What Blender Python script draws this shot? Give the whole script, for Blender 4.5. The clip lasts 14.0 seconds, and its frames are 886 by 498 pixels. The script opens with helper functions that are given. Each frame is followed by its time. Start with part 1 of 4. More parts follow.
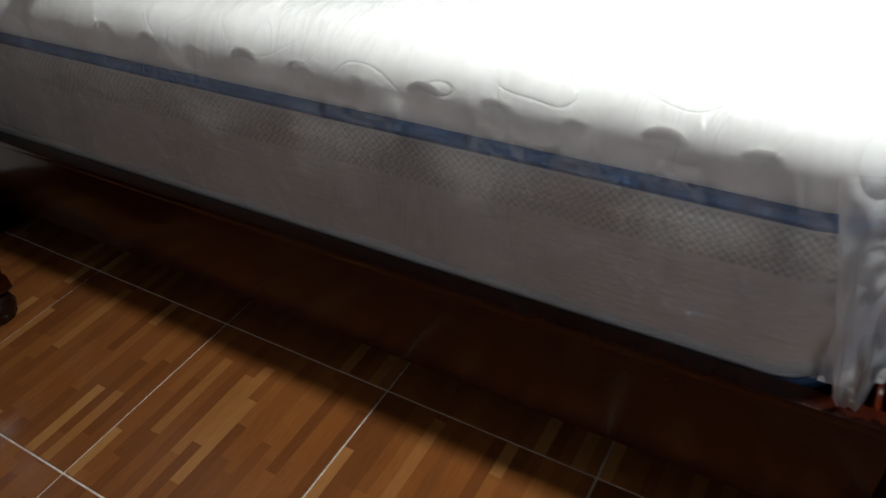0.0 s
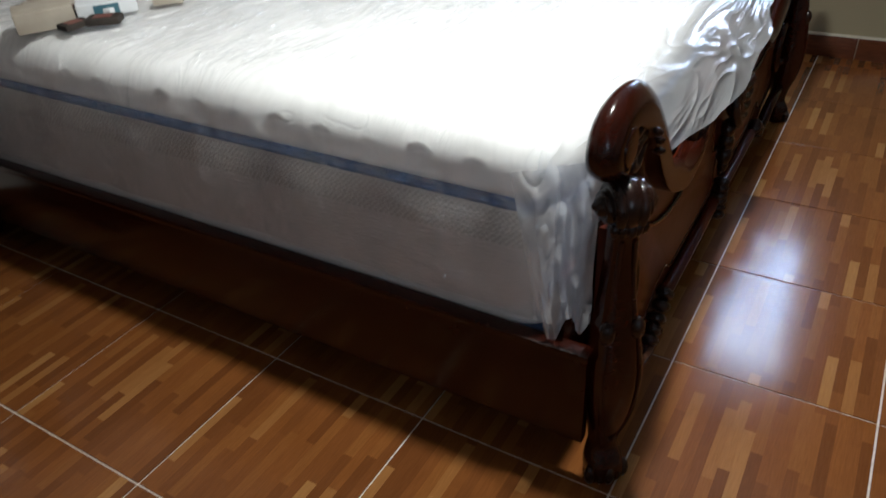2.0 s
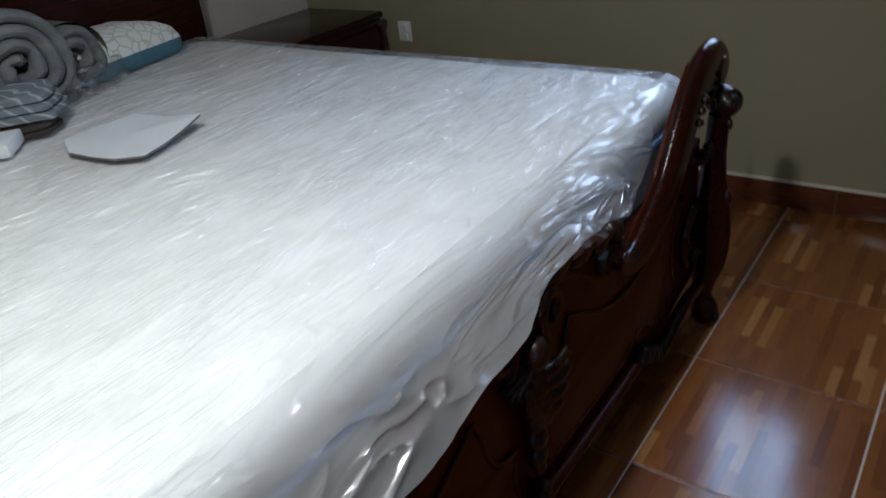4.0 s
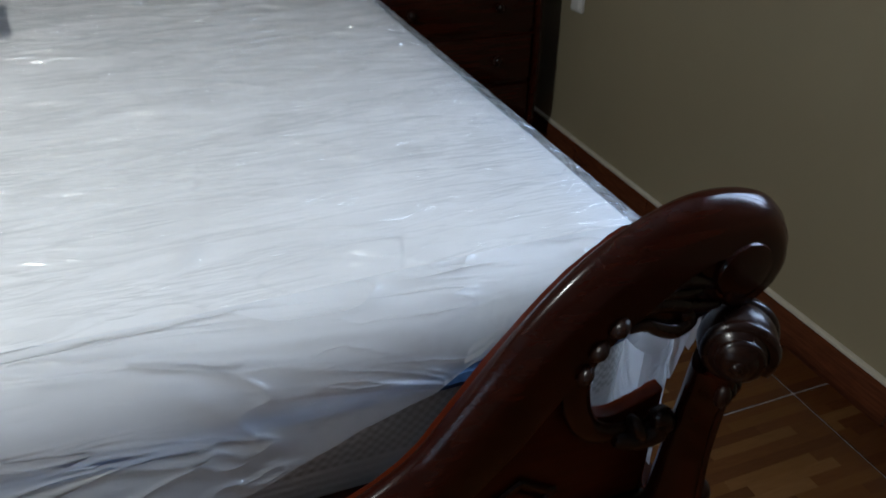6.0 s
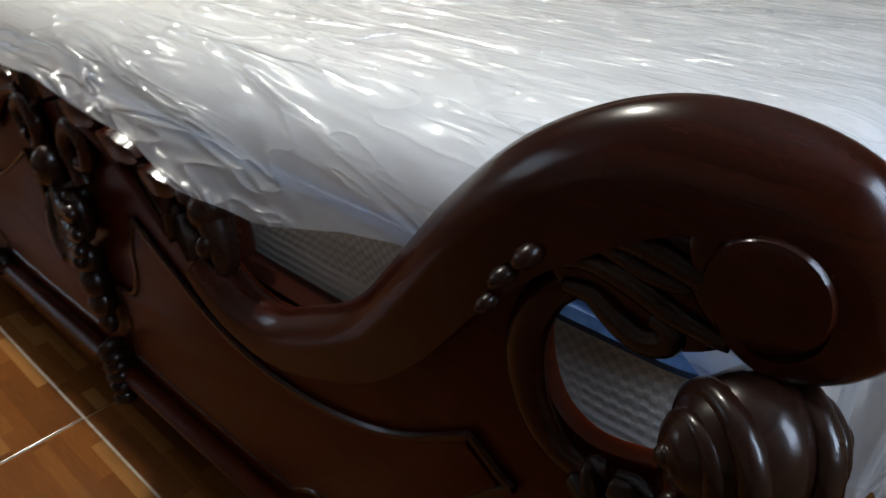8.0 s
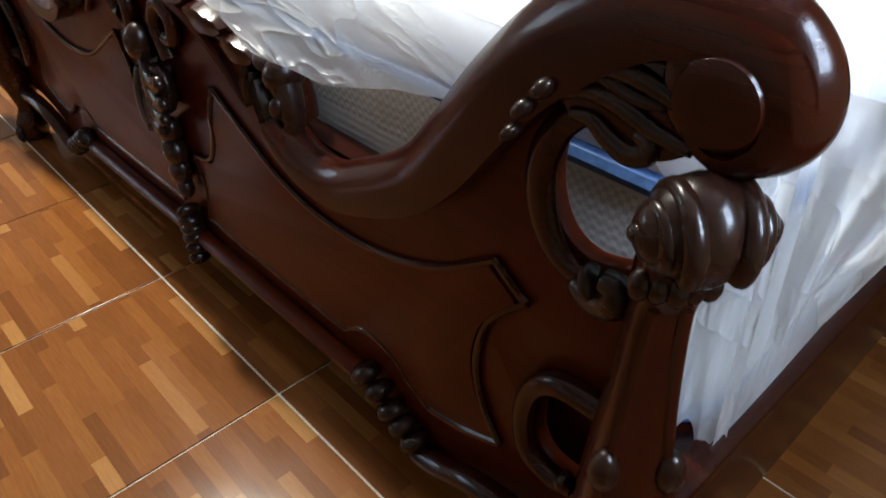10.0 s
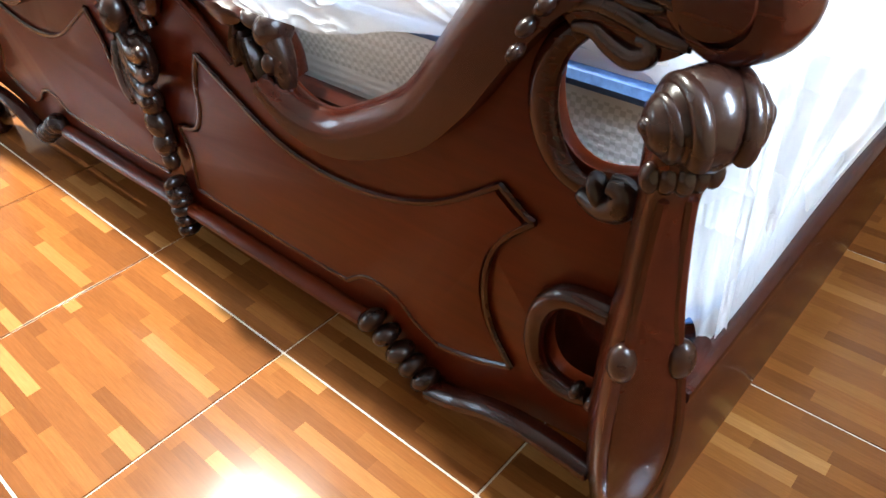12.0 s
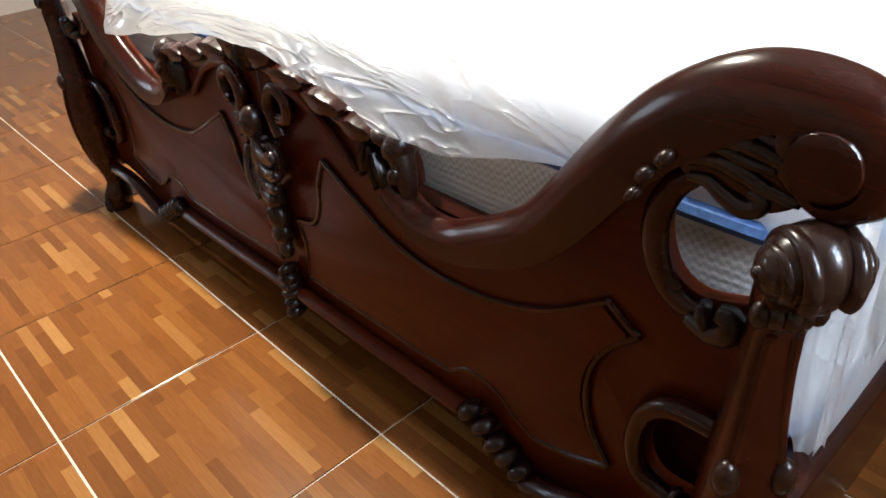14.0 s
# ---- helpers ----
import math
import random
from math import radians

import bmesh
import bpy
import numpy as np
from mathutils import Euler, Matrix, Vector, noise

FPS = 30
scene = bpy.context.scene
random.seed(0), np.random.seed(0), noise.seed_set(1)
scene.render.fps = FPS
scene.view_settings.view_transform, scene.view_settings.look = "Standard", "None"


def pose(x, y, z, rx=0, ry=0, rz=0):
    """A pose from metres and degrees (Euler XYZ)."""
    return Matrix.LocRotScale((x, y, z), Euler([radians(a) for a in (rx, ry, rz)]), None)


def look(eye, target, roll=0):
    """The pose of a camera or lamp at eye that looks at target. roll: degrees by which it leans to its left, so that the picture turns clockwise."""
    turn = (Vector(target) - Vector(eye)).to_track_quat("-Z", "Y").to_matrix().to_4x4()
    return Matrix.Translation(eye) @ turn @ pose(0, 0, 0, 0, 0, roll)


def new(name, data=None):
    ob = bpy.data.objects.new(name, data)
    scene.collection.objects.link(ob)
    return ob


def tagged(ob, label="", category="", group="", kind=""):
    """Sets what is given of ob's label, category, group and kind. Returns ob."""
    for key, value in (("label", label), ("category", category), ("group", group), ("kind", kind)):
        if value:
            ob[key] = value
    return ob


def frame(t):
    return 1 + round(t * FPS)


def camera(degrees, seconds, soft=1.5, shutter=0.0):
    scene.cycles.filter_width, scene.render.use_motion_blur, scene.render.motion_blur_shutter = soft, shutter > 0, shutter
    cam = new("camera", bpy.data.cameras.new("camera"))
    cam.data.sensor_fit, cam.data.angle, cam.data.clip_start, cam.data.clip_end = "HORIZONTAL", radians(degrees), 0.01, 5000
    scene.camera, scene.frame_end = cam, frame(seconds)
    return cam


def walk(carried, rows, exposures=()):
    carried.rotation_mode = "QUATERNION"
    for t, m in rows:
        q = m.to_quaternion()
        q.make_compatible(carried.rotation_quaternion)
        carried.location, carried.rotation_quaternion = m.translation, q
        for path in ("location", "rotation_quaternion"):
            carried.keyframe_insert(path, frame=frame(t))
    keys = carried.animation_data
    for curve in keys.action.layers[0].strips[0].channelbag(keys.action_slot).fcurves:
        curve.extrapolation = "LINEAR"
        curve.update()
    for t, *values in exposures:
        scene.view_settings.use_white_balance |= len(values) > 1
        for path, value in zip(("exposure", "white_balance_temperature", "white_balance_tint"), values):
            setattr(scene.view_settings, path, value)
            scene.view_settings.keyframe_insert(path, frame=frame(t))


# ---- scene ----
cam = camera(62.5, 14.0, shutter=0.5)
PATH = [
    (0, (-0.753, 0.226, 1.145), (0.551, 1.097, -0.096), -5.7),
    (0.5, (-0.84, 0.154, 1.173), (0.52, 0.97, -0.046), -4.9),
    (1, (-0.914, 0.064, 1.207), (0.481, 0.813, -0.016), -3.7),
    (1.5, (-0.964, -0.126, 1.238), (0.398, 0.757, 0.069), -4.3),
    (2, (-0.958, -0.263, 1.266), (0.435, 0.643, 0.152), -4.1),
    (2.5, (-0.797, -0.315, 1.297), (0.666, 0.63, 0.314), -5.4),
    (3, (-0.528, -0.414, 1.406), (0.974, 0.479, 0.434), -5.2),
    (3.2, (-0.405, -0.43, 1.388), (1.08, 0.469, 0.394), -6.3),
    (5.5, (1.209, -0.588, 1.26), (2.035, 0.978, 0.33), 0.5),
    (6, (1.502, -0.406, 1.158), (2.117, 1.166, 0.084), 1.0),
    (6.5, (1.724, -0.331, 1.08), (2.047, 1.287, -0.044), -1.7),
    (7, (1.923, -0.321, 1.056), (1.539, 1.258, -0.098), -5.0),
    (7.5, (2.032, -0.262, 0.982), (1.088, 1.145, -0.069), -4.6),
    (8, (2.083, -0.272, 0.962), (0.91, 0.974, -0.074), -1.2),
    (8.5, (2.11, -0.285, 0.954), (0.877, 0.92, -0.06), 0.4),
    (9, (2.137, -0.306, 0.967), (0.869, 0.874, -0.032), 0.7),
    (9.2, (2.152, -0.324, 0.967), (0.906, 0.838, -0.082), 0.8),
    (11.3, (2.213, -0.396, 0.94), (1.089, 0.68, -0.318), -3.0),
    (11.5, (2.197, -0.404, 0.934), (1.098, 0.696, -0.324), -3.6),
    (12, (2.203, -0.456, 0.949), (1.118, 0.669, -0.299), -3.6),
    (12.5, (2.196, -0.481, 0.995), (1.0, 0.609, -0.179), -5.4),
    (13, (2.188, -0.531, 1.062), (0.899, 0.522, -0.047), -4.9),
    (13.5, (2.177, -0.529, 1.046), (0.905, 0.54, -0.067), -4.8),
    (14, (2.187, -0.524, 1.045), (0.915, 0.565, -0.049), -4.7),
]
EXPOSURES = [(0, 0.15, 5450, 5), (2.0, 0.15, 5450, 5), (2.6, -0.1, 5400, 5), (3.2, -0.65, 5300, 5), (5.3, -0.3, 5200, 5), (7.0, -0.25, 5700, 4),
             (8.5, 0.25, 5900, 5), (9.2, 0.35, 5900, 5), (11.3, 2.75, 5750, 2), (12.0, 2.85, 5750, 2), (12.5, 2.9, 5750, 2), (13.0, 2.7, 6100, 2), (13.5, 1.95, 6100, 4), (14.0, 1.6, 6100, 6)]
walk(cam, [(t, look(eye, target, roll)) for t, eye, target, roll in PATH], EXPOSURES)

# ---- world, daylight, lamps ----
world = bpy.data.worlds.new("sky")
scene.world = world
world.use_nodes = True
_wn = world.node_tree
_sky = _wn.nodes.new("ShaderNodeTexSky")
_sky.sky_type, _sky.sun_disc = "NISHITA", False
_sky.sun_elevation, _sky.sun_rotation = radians(38), radians(200)
_wn.links.new(_sky.outputs[0], _wn.nodes["Background"].inputs[0])
_wn.nodes["Background"].inputs[1].default_value = 0.12


def area_lamp(name, place, target, sx, sy, watts, colour):
    data = bpy.data.lights.new(name, "AREA")
    data.shape, data.size, data.size_y, data.energy, data.color = "RECTANGLE", sx, sy, watts, colour
    ob = new(name, data)
    ob.matrix_world = look(place, target)
    return ob


# room: right wall x = XR, head wall y = YH, the others behind the camera
XR, YH, XL, YF, ZC = 2.81, 2.36, -2.9, -3.3, 2.5
W2 = (-2.7, -1.2, 0.95, 2.1)      # unseen fill window added in the left wall: y0, y1, z0, z1
W1 = (-0.18, 0.24, 1.03, 2.0)     # window in the right wall: y0, y1, z0, z1
area_lamp("window_and_fill_light", (XR + 0.09, 0.03, 1.52), (0, 0.03, 0.8), 0.40, 0.94, 20, (0.74, 0.83, 1.0))
# added fill through the unseen left window, to lift the mattress side
area_lamp("window_and_fill_light", (XL - 0.09, -1.95, 1.52), (0, -1.2, 1.0), 1.45, 1.12, 5.5, (0.86, 0.93, 1.0))
LAMP = (0.24, 0.18, 2.25)
_bulb = bpy.data.lights.new("lamp_light", "AREA")
_bulb.shape, _bulb.size, _bulb.energy, _bulb.color = "DISK", 0.12, 42, (1.0, 0.90, 0.75)
new("lamp_light", _bulb).location = LAMP

# ---- materials ----


class M:
    """A node material with a principled shader and a few helpers."""

    def __init__(self, name, colour=(0.5, 0.5, 0.5), rough=0.5, metal=0.0, coat=0.0, spec=0.5):
        self.m = bpy.data.materials.new(name)
        self.m.use_nodes = True
        self.t = self.m.node_tree
        self.p = self.t.nodes["Principled BSDF"]
        self.p.inputs["Base Color"].default_value = (*colour, 1)
        self.p.inputs["Roughness"].default_value = rough
        self.p.inputs["Metallic"].default_value = metal
        self.p.inputs["Coat Weight"].default_value = coat
        self.p.inputs["Coat Roughness"].default_value = 0.06
        self.p.inputs["Specular IOR Level"].default_value = spec

    def n(self, kind, **inputs):
        node = self.t.nodes.new("ShaderNode" + kind)
        for key, value in inputs.items():
            node.inputs[key.replace("_", " ")].default_value = value
        return node

    def link(self, a, b):
        self.t.links.new(a, b)

    def coords(self, scale=(1, 1, 1), source="Object"):
        c, mp = self.n("TexCoord"), self.n("Mapping")
        mp.inputs["Scale"].default_value = scale
        self.link(c.outputs[source], mp.inputs[0])
        return mp.outputs[0]

    def noise(self, vec, scale, detail=4.0, rough=0.55, distort=0.0):
        nd = self.n("TexNoise", Scale=scale, Detail=detail, Roughness=rough, Distortion=distort)
        self.link(vec, nd.inputs["Vector"])
        return nd.outputs["Fac"]

    def ramp(self, fac, stops):
        nd = self.n("ValToRGB")
        while len(nd.color_ramp.elements) < len(stops):
            nd.color_ramp.elements.new(0.5)
        for e, (pos, col) in zip(nd.color_ramp.elements, stops):
            e.position = pos
            e.color = (*col, 1) if len(col) == 3 else col
        self.link(fac, nd.inputs[0])
        return nd.outputs[0]

    def math(self, op, a, b=None):
        nd = self.t.nodes.new("ShaderNodeMath")
        nd.operation = op
        for i, v in enumerate((a, b)):
            if v is None:
                continue
            if isinstance(v, (int, float)):
                nd.inputs[i].default_value = v
            else:
                self.link(v, nd.inputs[i])
        return nd.outputs[0]

    def mix(self, fac, a, b, blend="MIX"):
        nd = self.t.nodes.new("ShaderNodeMix")
        nd.data_type, nd.blend_type = "RGBA", blend
        for sock, v in ((nd.inputs[0], fac), (nd.inputs[6], a), (nd.inputs[7], b)):
            if isinstance(v, tuple):
                sock.default_value = (*v, 1)
            elif isinstance(v, (int, float)):
                sock.default_value = v
            else:
                self.link(v, sock)
        return nd.outputs[2]

    def colour(self, out):
        self.link(out, self.p.inputs["Base Color"])
        return self

    def roughness(self, out):
        self.link(out, self.p.inputs["Roughness"])
        return self

    def bump(self, height, strength=0.3, distance=0.002):
        nd = self.n("Bump", Strength=strength, Distance=distance)
        self.link(height, nd.inputs["Height"])
        self.link(nd.outputs[0], self.p.inputs["Normal"])
        return self


def lacquer(name, dark, light, rough=0.2, coat=0.10, spec=0.32):
    k = M(name, rough=rough, coat=coat, spec=spec)
    v = k.coords((1, 14, 14))
    grain = k.noise(v, 6, 6, 0.6, 0.4)
    blot = k.noise(k.coords(), 3.5, 3)
    base = k.ramp(grain, [(0.3, dark), (0.7, light)])
    k.colour(k.mix(k.ramp(blot, [(0.30, (0, 0, 0)), (0.9, (0.7, 0.7, 0.7))]), base, tuple(c * 1.05 for c in dark)))
    k.roughness(k.math("MULTIPLY_ADD", k.noise(k.coords(), 22, 4), 0.07))
    k.t.nodes[-1].inputs[2].default_value = rough - 0.03
    k.bump(k.noise(k.coords((1, 8, 8)), 30, 3), 0.02, 0.001)
    return k.m


WOOD = lacquer("dark_lacquer", (0.014, 0.0023, 0.0009), (0.034, 0.0056, 0.0017), 0.2, 0.10, 0.27)
WOOD_RED = lacquer("red_lacquer", (0.047, 0.0066, 0.0011), (0.072, 0.0104, 0.0017), 0.30, 0.02, 0.14)
WOOD_CARVED = lacquer("carved_lacquer", (0.009, 0.0034, 0.0021), (0.020, 0.0066, 0.0034), 0.27)


def tile_material():
    k = M("wood_print_tile", rough=0.2, spec=0.36)
    c = k.n("TexCoord")
    sep = k.n("SeparateXYZ")
    k.link(c.outputs["Object"], sep.inputs[0])
    info = k.n("ObjectInfo")
    shift = k.math("MULTIPLY", k.math("FLOOR", k.math("MULTIPLY", info.outputs["Random"], 4)), 3.7)
    x, y = k.math("ADD", sep.outputs[0], 0.225), k.math("ADD", sep.outputs[1], 0.225)
    row = k.math("FLOOR", k.math("MULTIPLY", y, 18 / 0.45))
    w1 = k.n("TexWhiteNoise")
    w1.noise_dimensions = "1D"
    k.link(k.math("ADD", row, shift), w1.inputs["W"])
    along = k.math("ADD", k.math("MULTIPLY", x, 4.6), k.math("MULTIPLY", w1.outputs["Value"], 9.0))
    cell = k.math("FLOOR", along)
    w2 = k.n("TexWhiteNoise")
    w2.noise_dimensions = "2D"
    comb = k.n("CombineXYZ")
    k.link(k.math("ADD", row, shift), comb.inputs[0])
    k.link(cell, comb.inputs[1])
    k.link(comb.outputs[0], w2.inputs["Vector"])
    strips = k.ramp(w2.outputs["Value"], [(0.0, (0.138, 0.048, 0.013)), (0.3, (0.180, 0.064, 0.017)), (0.66, (0.208, 0.075, 0.018)),
                                          (0.86, (0.229, 0.089, 0.022)), (0.90, (0.284, 0.126, 0.035)), (1.0, (0.334, 0.165, 0.050))])
    grain = k.noise(k.coords((2.2, 34, 1)), 9, 5, 0.6, 0.3)
    cloudy = k.noise(k.coords((1, 1, 1), "Generated"), 2.4, 2)
    col = k.mix(0.55, strips, k.ramp(grain, [(0.25, (0.55, 0.5, 0.45)), (0.75, (1, 1, 1))]), "MULTIPLY")
    col = k.mix(0.25, col, k.ramp(cloudy, [(0.3, (0.7, 0.66, 0.6)), (0.7, (1, 1, 1))]), "MULTIPLY")
    k.colour(col)
    k.roughness(k.math("ADD", k.math("MULTIPLY", k.noise(k.coords(), 14, 4), 0.08), 0.12))
    k.bump(k.noise(k.coords((1, 3, 1)), 18, 3), 0.08, 0.001)
    return k.m


TILE = tile_material()
_g = M("grout", rough=0.85)
_g.colour(_g.ramp(_g.noise(_g.coords(), 60), [(0.3, (0.46, 0.38, 0.30)), (0.7, (0.66, 0.58, 0.49))]))
GROUT = _g.m


def paint(name, a, b, rough=0.75):
    k = M(name, rough=rough)
    k.colour(k.ramp(k.noise(k.coords(), 1.6, 5), [(0.3, a), (0.7, b)]))
    k.bump(k.noise(k.coords(), 85, 4), 0.18, 0.002)
    return k.m


WALL = paint("beige_wall_paint", (0.28, 0.235, 0.145), (0.31, 0.262, 0.162))
WALL_HEAD = paint("pale_wall_paint", (0.56, 0.50, 0.45), (0.61, 0.55, 0.49))
CEIL = paint("white_ceiling_paint", (0.76, 0.75, 0.72), (0.8, 0.79, 0.76))
BASE_TILE = M("brown_baseboard_tile", (0.13, 0.042, 0.018), 0.2)
BASE_TILE.colour(BASE_TILE.ramp(BASE_TILE.noise(BASE_TILE.coords((2, 2, 25)), 8, 5), [(0.3, (0.065, 0.020, 0.009)), (0.7, (0.13, 0.042, 0.017))]))
BASE_TILE = BASE_TILE.m
CREAM = M("cream_grout_strip", (0.60, 0.55, 0.44), 0.7).m
FRAME_DARK = M("dark_window_frame", (0.012, 0.011, 0.010), 0.4).m
PLASTIC_WHITE = M("white_plastic", (0.75, 0.73, 0.68), 0.35).m


def quilt_material():
    k = M("white_quilted_cover", (0.8, 0.79, 0.77), 0.8)
    v = k.coords()
    warp = k.n("TexNoise", Scale=4.0, Detail=1.0)
    k.link(v, warp.inputs["Vector"])
    vm = k.t.nodes.new("ShaderNodeMixRGB")
    vm.inputs[0].default_value = 0.16
    k.link(v, vm.inputs[1])
    k.link(warp.outputs["Color"], vm.inputs[2])
    vor = k.n("TexVoronoi", Scale=5.5)
    vor.feature = "F1"
    k.link(vm.outputs[0], vor.inputs["Vector"])
    rings = k.math("ABSOLUTE", k.math("SINE", k.math("MULTIPLY", vor.outputs["Distance"], 11.0)))
    stitch = k.math("SUBTRACT", 1.0, k.math("POWER", k.math("SUBTRACT", 1.0, rings), 22.0))
    k.colour(k.mix(0.5, k.ramp(k.noise(v, 9, 3), [(0.3, (0.74, 0.73, 0.71)), (0.7, (0.83, 0.82, 0.80))]), k.ramp(stitch, [(0.0, (0.50, 0.50, 0.53)), (0.6, (1, 1, 1))]), "MULTIPLY"))
    k.bump(k.math("ADD", stitch, k.math("MULTIPLY", k.noise(v, 16, 3), 0.8)), 0.2, 0.004)
    return k.m


QUILT = quilt_material()


def border_material():
    """Knitted grey-beige mattress border with a mesh band."""
    k = M("grey_knit_border", (0.4, 0.38, 0.35), 0.85)
    v = k.coords()
    chk = k.n("TexChecker", Scale=150.0)
    k.link(v, chk.inputs["Vector"])
    sep = k.n("SeparateXYZ")
    k.link(v, sep.inputs[0])
    wave = k.n("TexWave", Scale=26.0, Distortion=2.0)
    wave.bands_direction = "Z"
    k.link(v, wave.inputs["Vector"])
    base = k.ramp(k.noise(v, 10, 4), [(0.3, (0.58, 0.565, 0.54)), (0.7, (0.67, 0.655, 0.625))])
    mesh = k.mix(chk.outputs["Fac"], base, (0.47, 0.455, 0.42))
    band = k.math("COMPARE", sep.outputs[2], 0.555)
    k.t.nodes[-1].inputs[2].default_value = 0.035
    k.colour(k.mix(band, base, mesh))
    k.bump(k.math("ADD", chk.outputs["Fac"], wave.outputs["Fac"]), 0.35, 0.0015)
    return k.m


BORDER = border_material()
PIPING = M("blue_piping", (0.035, 0.085, 0.21), 0.6)
PIPING.colour(PIPING.ramp(PIPING.noise(PIPING.coords(), 90, 3), [(0.3, (0.022, 0.055, 0.15)), (0.7, (0.06, 0.125, 0.27))]))
PIPING = PIPING.m


def film_material(name, haze, tint=(1, 1, 1), wrinkle=1.0):
    """Thin clear plastic film: clear sheet, gloss by Fresnel, a little milky haze, fine wrinkles."""
    m = bpy.data.materials.new(name)
    m.use_nodes = True
    t = m.node_tree
    t.nodes.clear()

    def n(kind, **inputs):
        node = t.nodes.new("ShaderNode" + kind)
        for key, value in inputs.items():
            node.inputs[key.replace("_", " ")].default_value = value
        return node

    out, clear, gloss, milky = n("OutputMaterial"), n("BsdfTransparent"), n("BsdfGlossy", Roughness=0.08), n("BsdfTranslucent")
    diff = n("BsdfDiffuse", Color=(0.82, 0.83, 0.84, 1))
    clear.inputs[0].default_value = (0.99 * tint[0], 0.99 * tint[1], 0.99 * tint[2], 1)
    milky.inputs[0].default_value = (0.85, 0.86, 0.88, 1)
    gloss.inputs[0].default_value = (1, 1, 1, 1)
    tc, mp, mp2 = n("TexCoord"), n("Mapping"), n("Mapping")
    mp.inputs["Scale"].default_value = (1.0, 3.4, 1.6)
    mp.inputs["Rotation"].default_value = (0, 0, radians(-24))
    mp2.inputs["Scale"].default_value = (0.7, 2.6, 1.5)
    mp2.inputs["Rotation"].default_value = (0, 0, radians(-12))
    t.links.new(tc.outputs["Object"], mp.inputs[0])
    t.links.new(tc.outputs["Object"], mp2.inputs[0])
    a, b, c = n("TexNoise", Scale=3.0, Detail=2.0, Roughness=0.5, Distortion=0.7), n("TexNoise", Scale=20.0, Detail=2.0, Distortion=1.2), n("TexNoise", Scale=2.0, Detail=2.0)
    t.links.new(mp.outputs[0], a.inputs["Vector"])
    t.links.new(mp2.outputs[0], b.inputs["Vector"])
    t.links.new(tc.outputs["Object"], c.inputs["Vector"])
    def m2(op, x, y=None, z=None):
        nd = n("Math")
        nd.operation = op
        for i, v in enumerate((x, y, z)):
            if isinstance(v, (int, float)):
                nd.inputs[i].default_value = v
            elif v is not None:
                t.links.new(v, nd.inputs[i])
        return nd.outputs[0]

    crease = m2("POWER", m2("SUBTRACT", 1.0, m2("MULTIPLY", m2("ABSOLUTE", m2("SUBTRACT", a.outputs["Fac"], 0.5)), 2.4)), 7.0)
    mp3 = n("Mapping")
    mp3.inputs["Scale"].default_value = (0.45, 4.2, 2.0)
    mp3.inputs["Rotation"].default_value = (0, 0, radians(-9))
    t.links.new(tc.outputs["Object"], mp3.inputs[0])
    d = n("TexNoise", Scale=5.5, Detail=2.5, Roughness=0.55, Distortion=0.9)
    t.links.new(mp3.outputs[0], d.inputs["Vector"])
    pleat = m2("POWER", m2("SUBTRACT", 1.0, m2("MULTIPLY", m2("ABSOLUTE", m2("SUBTRACT", d.outputs["Fac"], 0.5)), 3.0)), 9.0)
    b1, b2, b0 = n("Bump", Strength=1.0, Distance=0.042 * wrinkle), n("Bump", Strength=0.8, Distance=0.006 * wrinkle), n("Bump", Strength=1.0, Distance=0.034 * wrinkle)
    patch = n("MapRange")
    patch.inputs["From Min"].default_value, patch.inputs["From Max"].default_value = 0.44, 0.62
    t.links.new(c.outputs["Fac"], patch.inputs[0])
    t.links.new(m2("MULTIPLY", pleat, patch.outputs[0]), b0.inputs["Height"])
    t.links.new(b0.outputs[0], b1.inputs["Normal"])
    t.links.new(crease, b1.inputs["Height"])
    t.links.new(b.outputs["Fac"], b2.inputs["Height"])
    t.links.new(b1.outputs[0], b2.inputs["Normal"])
    fres = n("Fresnel", IOR=1.5)
    t.links.new(b2.outputs[0], gloss.inputs["Normal"])
    t.links.new(b2.outputs[0], diff.inputs["Normal"])
    t.links.new(b2.outputs[0], milky.inputs["Normal"])
    twice = n("Math")
    twice.operation = "MULTIPLY"
    twice.use_clamp = True
    twice.inputs[1].default_value = 1.3
    t.links.new(fres.outputs[0], twice.inputs[0])
    veil, veil2, top = n("MixShader"), n("MixShader", Fac=0.62), n("MixShader")
    hz = n("MapRange")
    hz.inputs["From Min"].default_value, hz.inputs["From Max"].default_value = 0.3, 0.75
    hz.inputs["To Min"].default_value, hz.inputs["To Max"].default_value = haze * 0.6, haze * 1.5
    t.links.new(c.outputs["Fac"], hz.inputs[0])
    t.links.new(hz.outputs[0], veil.inputs[0])
    t.links.new(diff.outputs[0], veil2.inputs[1])
    t.links.new(milky.outputs[0], veil2.inputs[2])
    t.links.new(clear.outputs[0], veil.inputs[1])
    t.links.new(veil2.outputs[0], veil.inputs[2])
    t.links.new(m2("MINIMUM", twice.outputs[0], 0.42), top.inputs[0])
    t.links.new(veil.outputs[0], top.inputs[1])
    sheen, both_gloss = n("BsdfGlossy", Roughness=0.32), n("MixShader", Fac=0.45)
    t.links.new(b2.outputs[0], sheen.inputs["Normal"])
    t.links.new(gloss.outputs[0], both_gloss.inputs[1])
    t.links.new(sheen.outputs[0], both_gloss.inputs[2])
    t.links.new(both_gloss.outputs[0], top.inputs[2])
    t.links.new(top.outputs[0], out.inputs[0])
    return m


